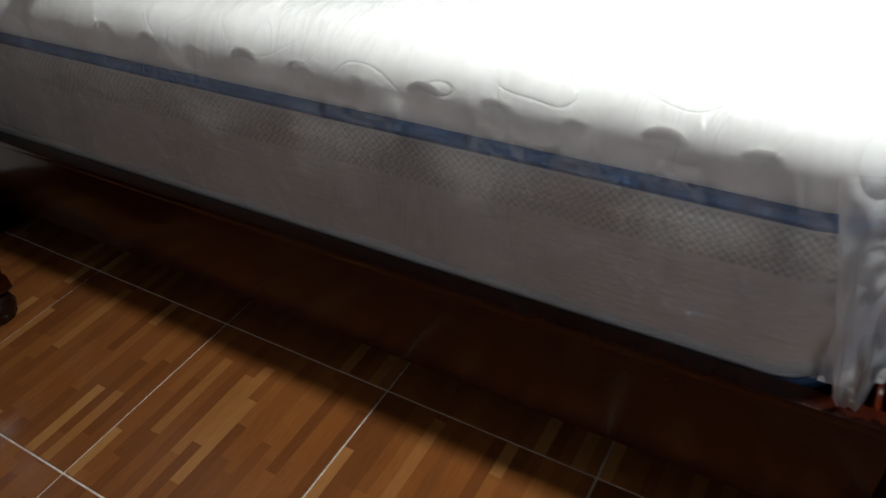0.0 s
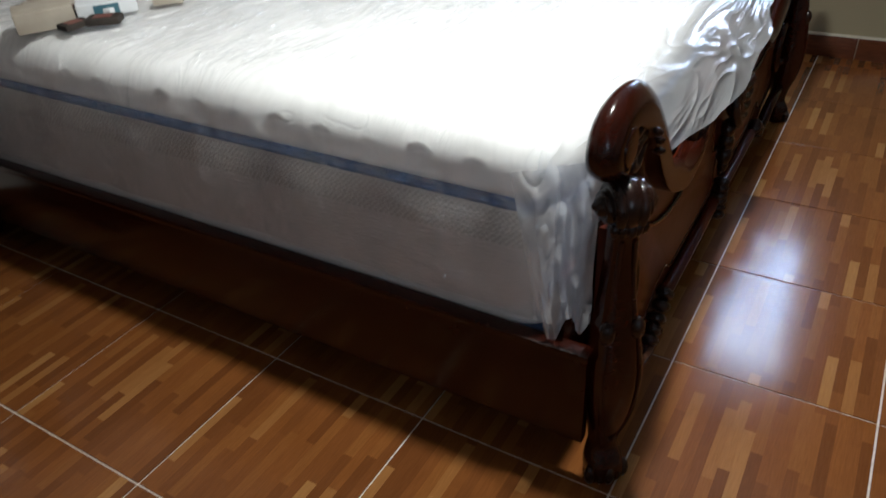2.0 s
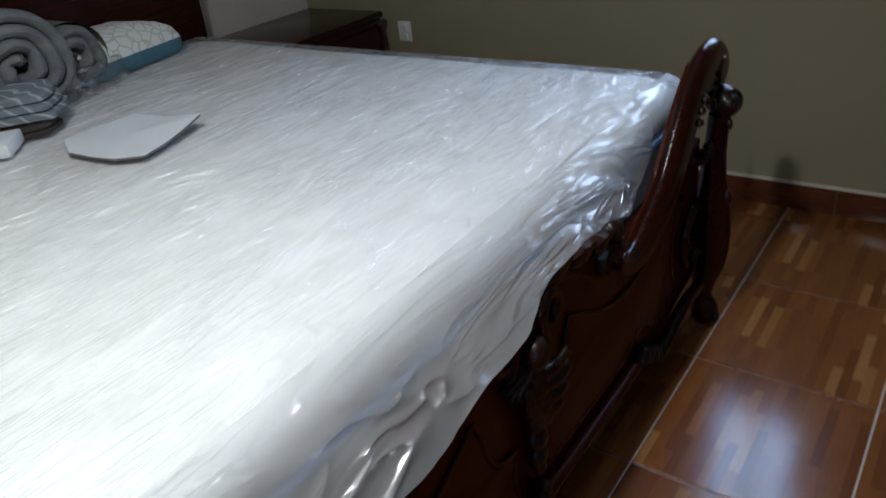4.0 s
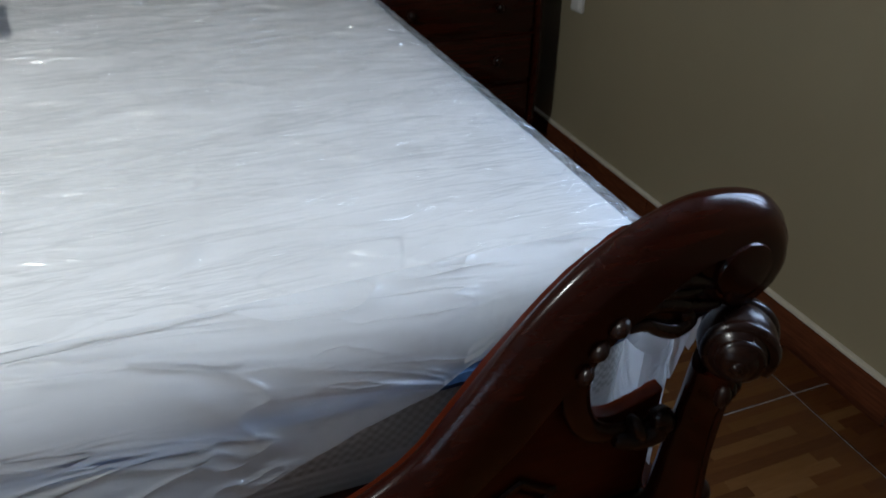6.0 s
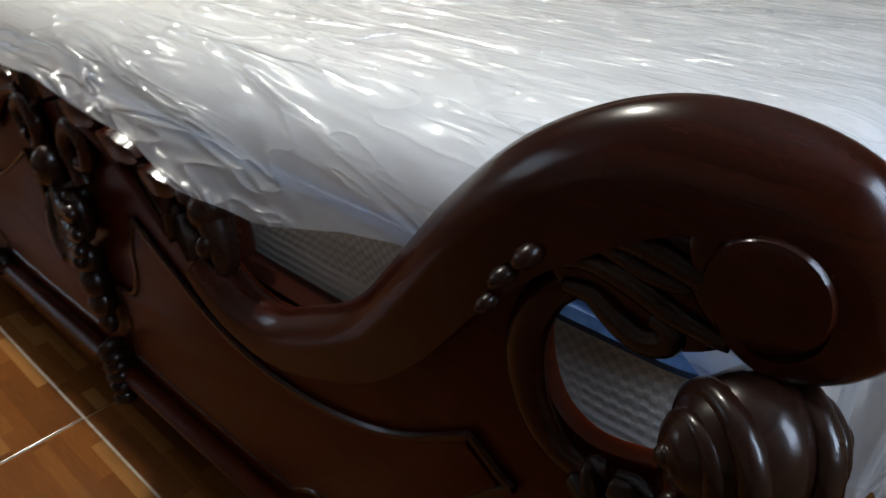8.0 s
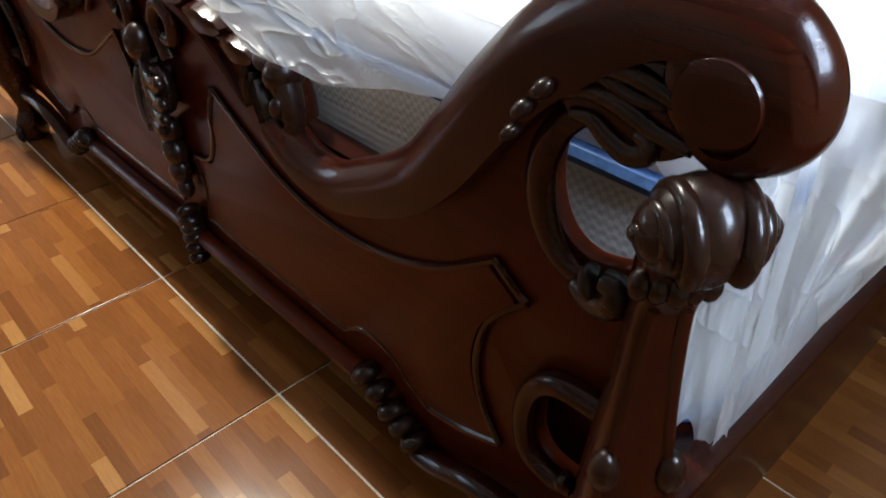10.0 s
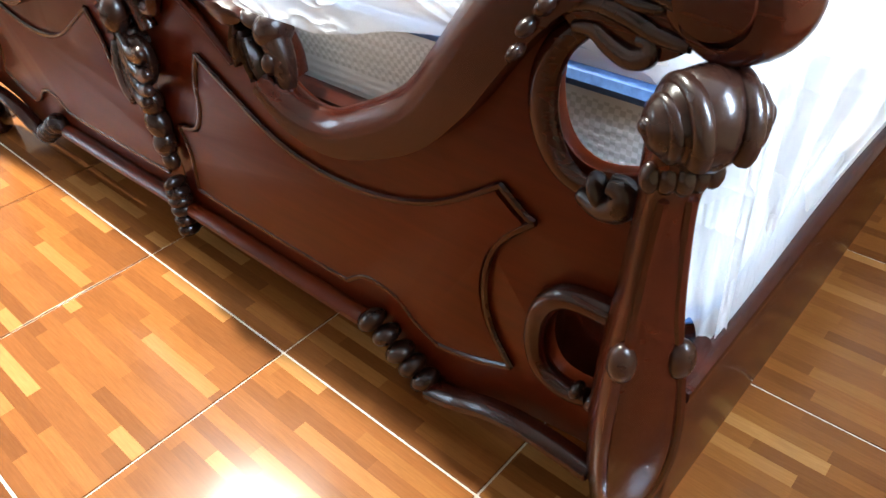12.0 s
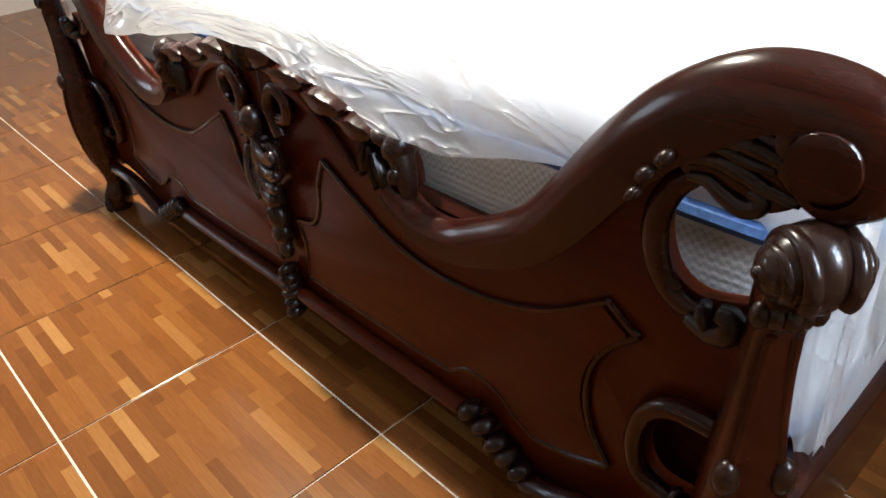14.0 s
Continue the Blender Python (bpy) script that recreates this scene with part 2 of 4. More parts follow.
FILM = film_material("clear_plastic_film", 0.14)
FILM_HANG = film_material("milky_plastic_film", 0.54, wrinkle=0.26)
FILM_WHITE = film_material("white_plastic_film", 0.72, wrinkle=0.12)
FILM_BAG = film_material("clear_bag_film", 0.10, wrinkle=1.6)


def fabric(name, a, b, scale=30, bump=0.5, rough=0.95, dist=0.004):
    k = M(name, rough=rough, spec=0.2)
    k.colour(k.ramp(k.noise(k.coords(), scale, 5), [(0.3, a), (0.7, b)]))
    k.bump(k.noise(k.coords(), scale * 6, 3), bump, dist)
    return k.m


PLUSH = fabric("grey_plush", (0.115, 0.12, 0.125), (0.20, 0.205, 0.21), 14, 0.8)
PLUSH_BEIGE = fabric("olive_lining", (0.13, 0.12, 0.095), (0.17, 0.16, 0.125), 14, 0.5)
BLUEGREY = fabric("teal_fabric", (0.075, 0.155, 0.19), (0.105, 0.195, 0.235), 30, 0.3)


def pillow_print():
    k = M("white_pillow_with_grey_print", rough=0.9)
    vor = k.n("TexVoronoi", Scale=26.0)
    vor.feature = "DISTANCE_TO_EDGE"
    k.link(k.coords(), vor.inputs["Vector"])
    k.colour(k.ramp(vor.outputs["Distance"], [(0.02, (0.50, 0.49, 0.42)), (0.10, (0.72, 0.71, 0.66))]))
    k.bump(k.noise(k.coords(), 60, 3), 0.3, 0.002)
    return k.m


def branch_print():
    k = M("grey_fabric_with_white_branches", rough=0.95)
    wv = k.n("TexWave", Scale=11.0, Distortion=7.0, Detail=1.0)
    wv.bands_direction = "DIAGONAL"
    k.link(k.coords(), wv.inputs["Vector"])
    k.colour(k.ramp(wv.outputs["Fac"], [(0.0, (0.155, 0.175, 0.19)), (0.80, (0.17, 0.19, 0.205)), (0.93, (0.30, 0.32, 0.33)), (1.0, (0.36, 0.38, 0.39))]))
    k.bump(k.noise(k.coords(), 120, 3), 0.4, 0.002)
    return k.m


PILLOW, BRANCH = pillow_print(), branch_print()
CARD_WHITE = fabric("white_card", (0.70, 0.71, 0.72), (0.76, 0.77, 0.78), 8, 0.05, 0.5, 0.001)
CARD_EDGE = M("grey_card_edge", (0.14, 0.13, 0.13), 0.6).m
BOX_BEIGE = fabric("beige_carton", (0.36, 0.31, 0.24), (0.46, 0.41, 0.33), 12, 0.1, 0.6, 0.001)
BOX_DARK = fabric("dark_brown_cloth", (0.03, 0.024, 0.02), (0.06, 0.05, 0.042), 20, 0.3)
BOX_TEAL = M("teal_print", (0.06, 0.15, 0.19), 0.5).m
BOX_BROWN = M("brown_print", (0.15, 0.05, 0.035), 0.5).m
GLASS = M("window_glass", (1, 1, 1), 0.02)
GLASS.p.inputs["Transmission Weight"].default_value = 1.0
GLASS = GLASS.m
# ---- mesh helpers ----


def part(name, bm, material, parent=None, label="", smooth=True, angle=40):
    """Links a bmesh as one mesh object, under a thing or a part."""
    bmesh.ops.recalc_face_normals(bm, faces=bm.faces)
    me = bpy.data.meshes.new(name)
    bm.to_mesh(me)
    bm.free()
    for p in me.polygons:
        p.use_smooth = smooth
    if smooth:
        me.set_sharp_from_angle(angle=radians(85 if material is WOOD_CARVED else angle))
    me.materials.append(material)
    ob = new(name, me)
    ob.parent = parent
    if label:
        ob["label"] = label
    return ob


def thing(name, place, label, category, group="", kind="", turn=0):
    ob = new(name)
    ob.empty_display_size = 0.1
    ob.matrix_world = pose(*place, 0, 0, turn)
    return tagged(ob, label, category, group, kind)


def box(x0, x1, y0, y1, z0, z1, bevel=0.0, bm=None):
    bm = bm or bmesh.new()
    made = bmesh.ops.create_cube(bm, size=1)["verts"]
    for v in made:
        v.co = Vector(((x0 + x1) / 2 + v.co.x * (x1 - x0), (y0 + y1) / 2 + v.co.y * (y1 - y0), (z0 + z1) / 2 + v.co.z * (z1 - z0)))
    if bevel:
        edges = list({e for v in made for e in v.link_edges})
        bmesh.ops.bevel(bm, geom=edges, offset=bevel, segments=2, affect="EDGES", profile=0.6)
    return bm


def smooth_line(points, per=6):
    """Catmull-Rom through the points."""
    pts = [Vector(p) for p in points]
    out = []
    for i in range(len(pts) - 1):
        p0, p1, p2, p3 = pts[max(i - 1, 0)], pts[i], pts[i + 1], pts[min(i + 2, len(pts) - 1)]
        for k in range(per):
            s = k / per
            out.append(0.5 * (2 * p1 + (p2 - p0) * s + (2 * p0 - 5 * p1 + 4 * p2 - p3) * s * s + (3 * p1 - p0 - 3 * p2 + p3) * s ** 3))
    out.append(pts[-1])
    return out


def loft(rings, bm=None, caps=True, closed=True):
    """Joins rings of equal length into a skin."""
    bm = bm or bmesh.new()
    rows = [[bm.verts.new(p) for p in r] for r in rings]
    n = len(rows[0])
    for a, b in zip(rows, rows[1:]):
        for i in range(n if closed else n - 1):
            bm.faces.new((a[i], a[(i + 1) % n], b[(i + 1) % n], b[i]))
    if caps and closed:
        bm.faces.new(rows[0][::-1])
        bm.faces.new(rows[-1])
    return bm


def tube(points, radius, sides=8, bm=None, flat=1.0, up=Vector((0, 1, 0))):
    """A round moulding along a line; radius may be a function of 0..1."""
    pts = [Vector(p) for p in points]
    rings = []
    for i, p in enumerate(pts):
        d = (pts[min(i + 1, len(pts) - 1)] - pts[max(i - 1, 0)]).normalized()
        a = d.cross(up)
        a = a.normalized() if a.length > 1e-4 else Vector((1, 0, 0))
        b = a.cross(d).normalized()
        r = radius(i / (len(pts) - 1)) if callable(radius) else radius
        rings.append([p + a * math.cos(2 * math.pi * k / sides) * r + b * math.sin(2 * math.pi * k / sides) * r * flat for k in range(sides)])
    return loft(rings, bm)


def blob(centre, size, turn=0.0, bm=None, u=10, v=7):
    """An ellipsoid turned in the x-z plane."""
    bm = bm or bmesh.new()
    m = Matrix.Translation(centre) @ Matrix.Rotation(turn, 4, "Y") @ Matrix.Diagonal((*size, 1))
    bmesh.ops.create_uvsphere(bm, u_segments=u, v_segments=v, radius=1, matrix=m)
    return bm


def leaf(root, tip, width, height, y, bm=None, curl=0.35, grooves=3):
    """A carved acanthus leaf lying on the plane of y, from root to tip (x, z), with a raised, lobed and grooved back."""
    bm = bm or bmesh.new()
    a, b = Vector((root[0], 0, root[1])), Vector((tip[0], 0, tip[1]))
    d = b - a
    side = Vector((-d.z, 0, d.x)).normalized()
    n, k = 9, 7
    rows = []
    for i in range(n):
        s = i / (n - 1)
        w = width * (math.sin(math.pi * min(1, s * 0.92 + 0.06)) ** 0.65) * (1 + 0.12 * math.sin(s * 17))
        row = []
        for j in range(k):
            q = j / (k - 1) * 2 - 1
            hgt = height * (0.35 + 0.65 * math.sqrt(max(0, 1 - q * q))) * (0.55 + 0.45 * math.sin(math.pi * min(1, s * 0.8 + 0.25)))
            hgt *= 1 - 0.22 * abs(math.cos(q * grooves * 1.57))
            p = a + d * s + side * (w * q * 0.5 + curl * d.length * 0.25 * math.sin(s * 2.4) * s)
            if abs(q) == 1:
                hgt = 0
            row.append(bm.verts.new((p.x, y - hgt - 0.25 * height * s * s, p.z)))
        rows.append(row)
    back = [[bm.verts.new((r[j].co.x, y + 0.004, r[j].co.z)) for j in (0, k - 1)] for r in rows]
    for (ra, rb), (ba, bb) in zip(zip(rows, rows[1:]), zip(back, back[1:])):
        for j in range(k - 1):
            bm.faces.new((ra[j], ra[j + 1], rb[j + 1], rb[j]))
        bm.faces.new((ra[0], rb[0], bb[0], ba[0]))
        bm.faces.new((ra[-1], ba[1], bb[1], rb[-1]))
    return bm


def plate(outline, y0, y1, bevel=0.004, bm=None):
    """A board of the given x-z outline between two y."""
    bm = bm or bmesh.new()
    front = [bm.verts.new((x, y0, z)) for x, z in outline]
    face = bm.faces.new(front)
    out = bmesh.ops.extrude_face_region(bm, geom=[face])["geom"]
    moved = [g for g in out if isinstance(g, bmesh.types.BMVert)]
    for v in moved:
        v.co.y = y1
    if bevel:
        rim = [e for e in bm.edges if abs(e.verts[0].co.y - e.verts[1].co.y) < 1e-6]
        bmesh.ops.bevel(bm, geom=rim, offset=bevel, segments=2, affect="EDGES", profile=0.6)
    return bm


# ---- room ----
floor = thing("floor", (0, 0, 0), "glazed floor of square tiles printed like reddish wood strips", "floor", kind="structure")
part("floor_bed", box(XL, XR, YF, YH, -0.08, -0.003), GROUT, floor, "pale grout bed", smooth=False)


def wall_with_opening(name, x0, x1, hole, label, material):
    """A side wall along y with one window opening."""
    y0, y1, z0, z1 = hole
    bm = box(x0, x1, YF - 0.15, y0, 0, ZC)
    box(x0, x1, y1, YH + 0.15, 0, ZC, bm=bm)
    box(x0, x1, y0, y1, 0, z0, bm=bm)
    box(x0, x1, y0, y1, z1, ZC, bm=bm)
    ob = part(name, bm, material, smooth=False)
    return tagged(ob, label, "wall", kind="structure")


wall_with_opening("wall_east", XR, XR + 0.16, W1, "matt beige painted wall with a window", WALL)
wall_with_opening("wall_west", XL - 0.16, XL, W2, "matt pale painted wall with an added wide fill window", WALL_HEAD)
tagged(part("wall_north", box(XL - 0.16, XR + 0.16, YH, YH + 0.16, 0, ZC), WALL_HEAD, smooth=False), "pale painted wall behind the headboard", "wall", kind="structure")
tagged(part("wall_south", box(XL, XR, YF - 0.16, YF, 0, ZC), WALL_HEAD, smooth=False), "matt pale painted wall", "wall", kind="structure")
tagged(part("ceiling", box(XL - 0.16, XR + 0.16, YF - 0.16, YH + 0.16, ZC, ZC + 0.12), CEIL, smooth=False), "plain white painted ceiling", "ceiling", kind="structure")
bm = bmesh.new()
for y in np.arange(YF, YH - 0.01, 0.45):
    box(XR - 0.012, XR, y + 0.002, min(y + 0.448, YH), 0.0, 0.098, 0.002, bm)
tagged(part("baseboard", bm, BASE_TILE), "dark brown tile skirting along the beige wall", "baseboard", kind="structure")
bm = bmesh.new()
for x in np.arange(XL, XR - 0.02, 0.45):
    box(x + 0.002, min(x + 0.448, XR - 0.014), YH - 0.012, YH, 0.0, 0.098, 0.002, bm)
tagged(part("baseboard", bm, BASE_TILE), "dark brown tile skirting along the head wall", "baseboard", kind="structure")
tagged(part("trim", box(XR - 0.014, XR, YF, YH - 0.02, 0.0985, 0.108, 0.002), CREAM), "cream mortar strip on top of the skirting", "trim", kind="structure")


def window(name, x, hole, inward, label):
    """Frame with mullion, sill and two panes in an opening of a side wall; inward is -1 or 1 along x."""
    y0, y1, z0, z1 = hole
    win = thing(name, (x, (y0 + y1) / 2, z0), label, "window", kind="structure")
    bm = bmesh.new()
    f, d, cy = 0.045, 0.05, (y0 + y1) / 2
    for a, b, c, e in ((y0, y0 + f, z0, z1), (y1 - f, y1, z0, z1), (y0 + f, y1 - f, z0, z0 + f), (y0 + f, y1 - f, z1 - f, z1), (cy - f / 2, cy + f / 2, z0 + f, z1 - f)):
        box(-d / 2, d / 2, a - cy, b - cy, c - z0, e - z0, 0.004, bm)
    part("window_frame", bm, FRAME_DARK, win)
    part("window_sill", box(*sorted((-inward * 0.03, inward * 0.075)), y0 - cy - 0.5, y1 - cy + 0.30, -0.042, -0.003, 0.006), FRAME_DARK, win, "dark projecting sill")
    for s in (-1, 1):
        a, b = sorted((s * f / 2, s * ((y1 - y0) / 2 - f)))
        pane = part("pane", box(-0.003, 0.003, a, b, f, z1 - z0 - f), GLASS, win, smooth=False)
        pane.visible_shadow = False


# frame for the added fill light, never in view
window("fill_window", XL - 0.05, W2, 1, "added unseen fill window, wide and dark-framed, with two panes")
window("window_1", XR + 0.05, W1, -1, "dark-framed window with two panes and a dark sill")

lamp = thing("pendant_lamp", (LAMP[0], LAMP[1], ZC), "lit pendant lamp with a white shade on a cord", "lamp")
rings = [[Vector((r * math.cos(a * math.tau / 28), r * math.sin(a * math.tau / 28), z)) for a in range(28)] for r, z in ((0.05, -0.03), (0.055, -0.015), (0.05, 0.0))]
part("ceiling_rose", loft(rings), PLASTIC_WHITE, lamp)
part("cord", tube([(0, 0, -0.02), (0, 0, LAMP[2] - ZC + 0.13)], 0.004, 8), PLASTIC_WHITE, lamp)
rings = [[Vector((r * math.cos(a * math.tau / 28), r * math.sin(a * math.tau / 28), LAMP[2] - ZC + z)) for a in range(28)] for r, z in ((0.03, 0.14), (0.08, 0.12), (0.14, 0.06), (0.165, 0.005), (0.16, 0.005), (0.135, 0.055), (0.075, 0.11), (0.03, 0.13))]
part("shade", loft(rings, caps=False), PLASTIC_WHITE, lamp, "white bell shade")

# ---- bed ----
X0 = 1.02                     # middle of the footboard
FY, BY = 0.075, 0.102          # front and back of the footboard
bed = thing("bed", (X0, FY, 0), "dark mahogany double bed with a carved scrolled footboard", "bed")


def bpart(name, bm, material, label="", smooth=True, parent=None):
    """A part of the bed from geometry given in u (from the middle), y, z of the room."""
    for v in bm.verts:
        v.co.y -= FY
        if name not in ("side_rail", "rail_moulding", "deck", "light_block_rail", "headboard"):
            v.co.y -= 0.006 * (1 - v.co.x)      # the board stands a little askew to the tiles
    return part(name, bm, material, parent or bed, label, smooth)


def flip(bm, s):
    if s < 0:
        for v in bm.verts:
            v.co.x = -v.co.x
    return bm


# body of the board: one half, from the middle of the crest round to the middle of the lower edge
CREST = [(0.0, 0.655), (0.08, 0.640), (0.18, 0.620), (0.28, 0.597), (0.345, 0.585), (0.368, 0.56), (0.372, 0.531)]
ARM = [(0.372, 0.531), (0.405, 0.512), (0.441, 0.504), (0.49, 0.508), (0.537, 0.529), (0.62, 0.577), (0.673, 0.637), (0.732, 0.713), (0.794, 0.777), (0.852, 0.815),
       (0.905, 0.834), (0.956, 0.835), (1.000, 0.821), (1.029, 0.791), (1.038, 0.752), (1.024, 0.719), (0.995, 0.701), (0.965, 0.704), (0.944, 0.722), (0.940, 0.748), (0.956, 0.768)]
HOLE1 = [(0.912, 0.704), (0.870, 0.702), (0.842, 0.682), (0.829, 0.645), (0.832, 0.605), (0.848, 0.574), (0.875, 0.561), (0.905, 0.566), (0.945, 0.580)]
HOLE2 = [(0.945, 0.388), (0.905, 0.388), (0.862, 0.376), (0.840, 0.342), (0.834, 0.298), (0.848, 0.262), (0.880, 0.252), (0.945, 0.262)]
FOOT = [(0.94, 0.150), (0.86, 0.142), (0.77, 0.122), (0.70, 0.082), (0.64, 0.070), (0.58, 0.105), (0.52, 0.118), (0.30, 0.118), (0.0, 0.118)]
half = CREST[:-1] + [(p.x, p.y) for p in smooth_line([(*p, 0) for p in ARM[:10]], 3)]
half = [p if i < 6 else (p[0] + 0.012, p[1] - 0.012) for i, p in enumerate(half)]
half += [(0.905, 0.80), (0.935, 0.77), (0.935, 0.735)]
half += [(p.x, p.y) for p in smooth_line([(*p, 0) for p in HOLE1], 3)] + [(p.x, p.y) for p in smooth_line([(*p, 0) for p in HOLE2], 3)]
half += [(p.x, p.y) for p in smooth_line([(*p, 0) for p in FOOT], 3)]
for s in (1, -1):
    bpart("footboard_panel", flip(plate(half, FY + 0.004, BY - 0.004, 0.003), s), WOOD_RED, "red-brown lacquered board with pierced ends")


def arm(s):
    """The thick rolled top moulding that runs out of the valley into the scroll."""
    line = smooth_line([(u, 0, z) for u, z in ARM], 5)
    n = len(line)
    rings = []
    for i, p in enumerate(line):
        d = (line[min(i + 1, n - 1)] - line[max(i - 1, 0)]).normalized()
        inw = Vector((d.z, 0, -d.x))
        q = i / (n - 1)
        w = 0.034 + 0.046 * min(1, q / 0.3) if q < 0.42 else 0.080 - 0.064 * min(1, (q - 0.42) / 0.42)
        y0 = 0.044
        y1 = 0.100
        ym = (y0 + y1) / 2
        ring = []
        h = min(0.036, w * 0.55)
        for yy, ww in ((y0, w), (y0, h), (y0 + 0.003, h * 0.66), (y0 + 0.011, h * 0.32), (y0 + 0.020, h * 0.08), (ym, 0.0), (y1 - 0.020, h * 0.08), (y1 - 0.011, h * 0.32), (y1 - 0.003, h * 0.66), (y1, h), (y1, w)):
            ring.append(p + inw * ww + Vector((0.008, yy, 0.003)))
        rings.append(ring)
    return flip(loft(rings), s)


for s in (1, -1):
    bpart("scroll_arm", arm(s), WOOD, "smooth rolled moulding ending in a scroll")
    rings = [[Vector((0.985 + r * math.cos(a * math.tau / 32), y, 0.762 + r * math.sin(a * math.tau / 32))) for a in range(32)] for r, y in ((0.046, 0.050), (0.052, 0.053), (0.052, 0.092), (0.046, 0.095))]
    bpart("scroll_core", flip(loft(rings), s), WOOD)
    prof = [(0.014, 0.0340), (0.026, 0.0345), (0.0305, 0.0355), (0.0325, 0.0385), (0.0335, 0.044), (0.034, 0.052), (0.034, 0.07)]
    rings = [[Vector((0.979 + r * math.cos(a * math.tau / 32), y + 0.006, 0.757 + r * math.sin(a * math.tau / 32))) for a in range(32)] for r, y in prof]
    bpart("scroll_disc", flip(loft(rings), s), WOOD, "round raised eye of the scroll")
    # leaf spray under the scroll
    ground = [(0.848, 0.712), (0.872, 0.702), (0.898, 0.693), (0.924, 0.691), (0.950, 0.700), (0.972, 0.722), (0.972, 0.752), (0.930, 0.768), (0.880, 0.757), (0.852, 0.736)]
    spray = bpart("leaf_ground", flip(plate([(p.x, p.y) for p in smooth_line([(*p, 0) for p in ground + ground[:1]], 3)[:-1]], 0.054, 0.082, 0.003), s), WOOD)
    for pts, r0, r1 in (([(0.846, 0.732), (0.866, 0.748), (0.892, 0.756), (0.925, 0.752), (0.968, 0.738)], 0.003, 0.010), ([(0.850, 0.720), (0.876, 0.731), (0.905, 0.728), (0.935, 0.718), (0.966, 0.714)], 0.003, 0.009),
                        ([(0.860, 0.708), (0.880, 0.709), (0.898, 0.699), (0.916, 0.693), (0.931, 0.699), (0.930, 0.709), (0.920, 0.709)], 0.004, 0.010), ([(0.872, 0.742), (0.890, 0.744), (0.915, 0.738), (0.940, 0.738)], 0.002, 0.007)):
        line = smooth_line([(u, 0.053, z) for u, z in pts], 6)
        bpart("acanthus_leaf", flip(tube(line, lambda q, r0=r0, r1=r1: r0 + (r1 - r0) * math.sin(math.pi * (0.04 + 0.88 * q)), 10, flat=0.75), s), WOOD_CARVED, parent=spray)
    for u, z, r, a in ((0.839, 0.724, 0.0095, 0.7), (0.820, 0.701, 0.0090, 0.7), (0.808, 0.675, 0.0080, 0.6)):
        bpart("bead", flip(blob((u, 0.044, z), (r * 0.85, 0.013, r * 1.35), a), s), WOOD_CARVED)
    # dished lips of the pierced openings, the upper one ending in a curl
    lip = smooth_line([(0.860, 0.074, 0.702), (0.837, 0.073, 0.681), (0.822, 0.072, 0.645), (0.823, 0.071, 0.604), (0.839, 0.070, 0.566), (0.866, 0.068, 0.548), (0.896, 0.066, 0.550)], 6)
    rim = bpart("opening_rim", flip(tube(lip, lambda q: 0.008 + 0.009 * math.sin(math.pi * min(1, 0.12 + 0.8 * q)), 14, flat=0.6), s), WOOD)
    bpart("rim_edge", flip(tube([(u - 0.011, y + 0.001, z - 0.003) for u, y, z in lip], 0.005, 8), s), WOOD_RED, parent=rim)
    curl = smooth_line([(0.876, 0.064, 0.540), (0.902, 0.058, 0.538), (0.924, 0.054, 0.550), (0.926, 0.052, 0.568), (0.912, 0.050, 0.572)], 6)
    bpart("rim_curl", flip(tube(curl, lambda q: 0.010 + 0.006 * math.sin(math.pi * q), 12), s), WOOD_CARVED, parent=rim)
    bpart("rim_curl", flip(blob((0.898, 0.056, 0.556), (0.009, 0.016, 0.020), -0.4, None, 14, 9), s), WOOD_CARVED, parent=rim)
    lip = smooth_line([(0.945, 0.070, 0.396), (0.910, 0.069, 0.400), (0.864, 0.069, 0.392), (0.834, 0.069, 0.358), (0.824, 0.069, 0.305), (0.836, 0.069, 0.258), (0.872, 0.069, 0.242), (0.905, 0.069, 0.250)], 6)
    bpart("opening_rim", flip(tube(lip, lambda q: 0.0165 - 0.004 * q, 12), s), WOOD)
    for u, z in ((0.893, 0.262), (0.915, 0.256)):
        bpart("bead", flip(blob((u, 0.062, z), (0.009, 0.013, 0.014), 0.3), s), WOOD_CARVED)

# raised panel moulding on each side
PANEL = [(0.175, 0.501), (0.250, 0.458), (0.335, 0.414), (0.420, 0.393), (0.510, 0.392), (0.600, 0.408), (0.680, 0.440), (0.767, 0.499), (0.799, 0.475), (0.814, 0.469),
         (0.773, 0.428), (0.750, 0.385), (0.741, 0.326), (0.753, 0.267), (0.784, 0.216), (0.715, 0.187), (0.653, 0.173), (0.610, 0.194), (0.572, 0.224), (0.512, 0.229), (0.463, 0.197),
         (0.270, 0.197), (0.050, 0.201), (0.058, 0.245), (0.063, 0.292), (0.050, 0.335), (0.110, 0.352), (0.140, 0.400), (0.150, 0.450), (0.175, 0.501)]
CORNERS = {0, 7, 9, 14, 16, 20, 22, 25}
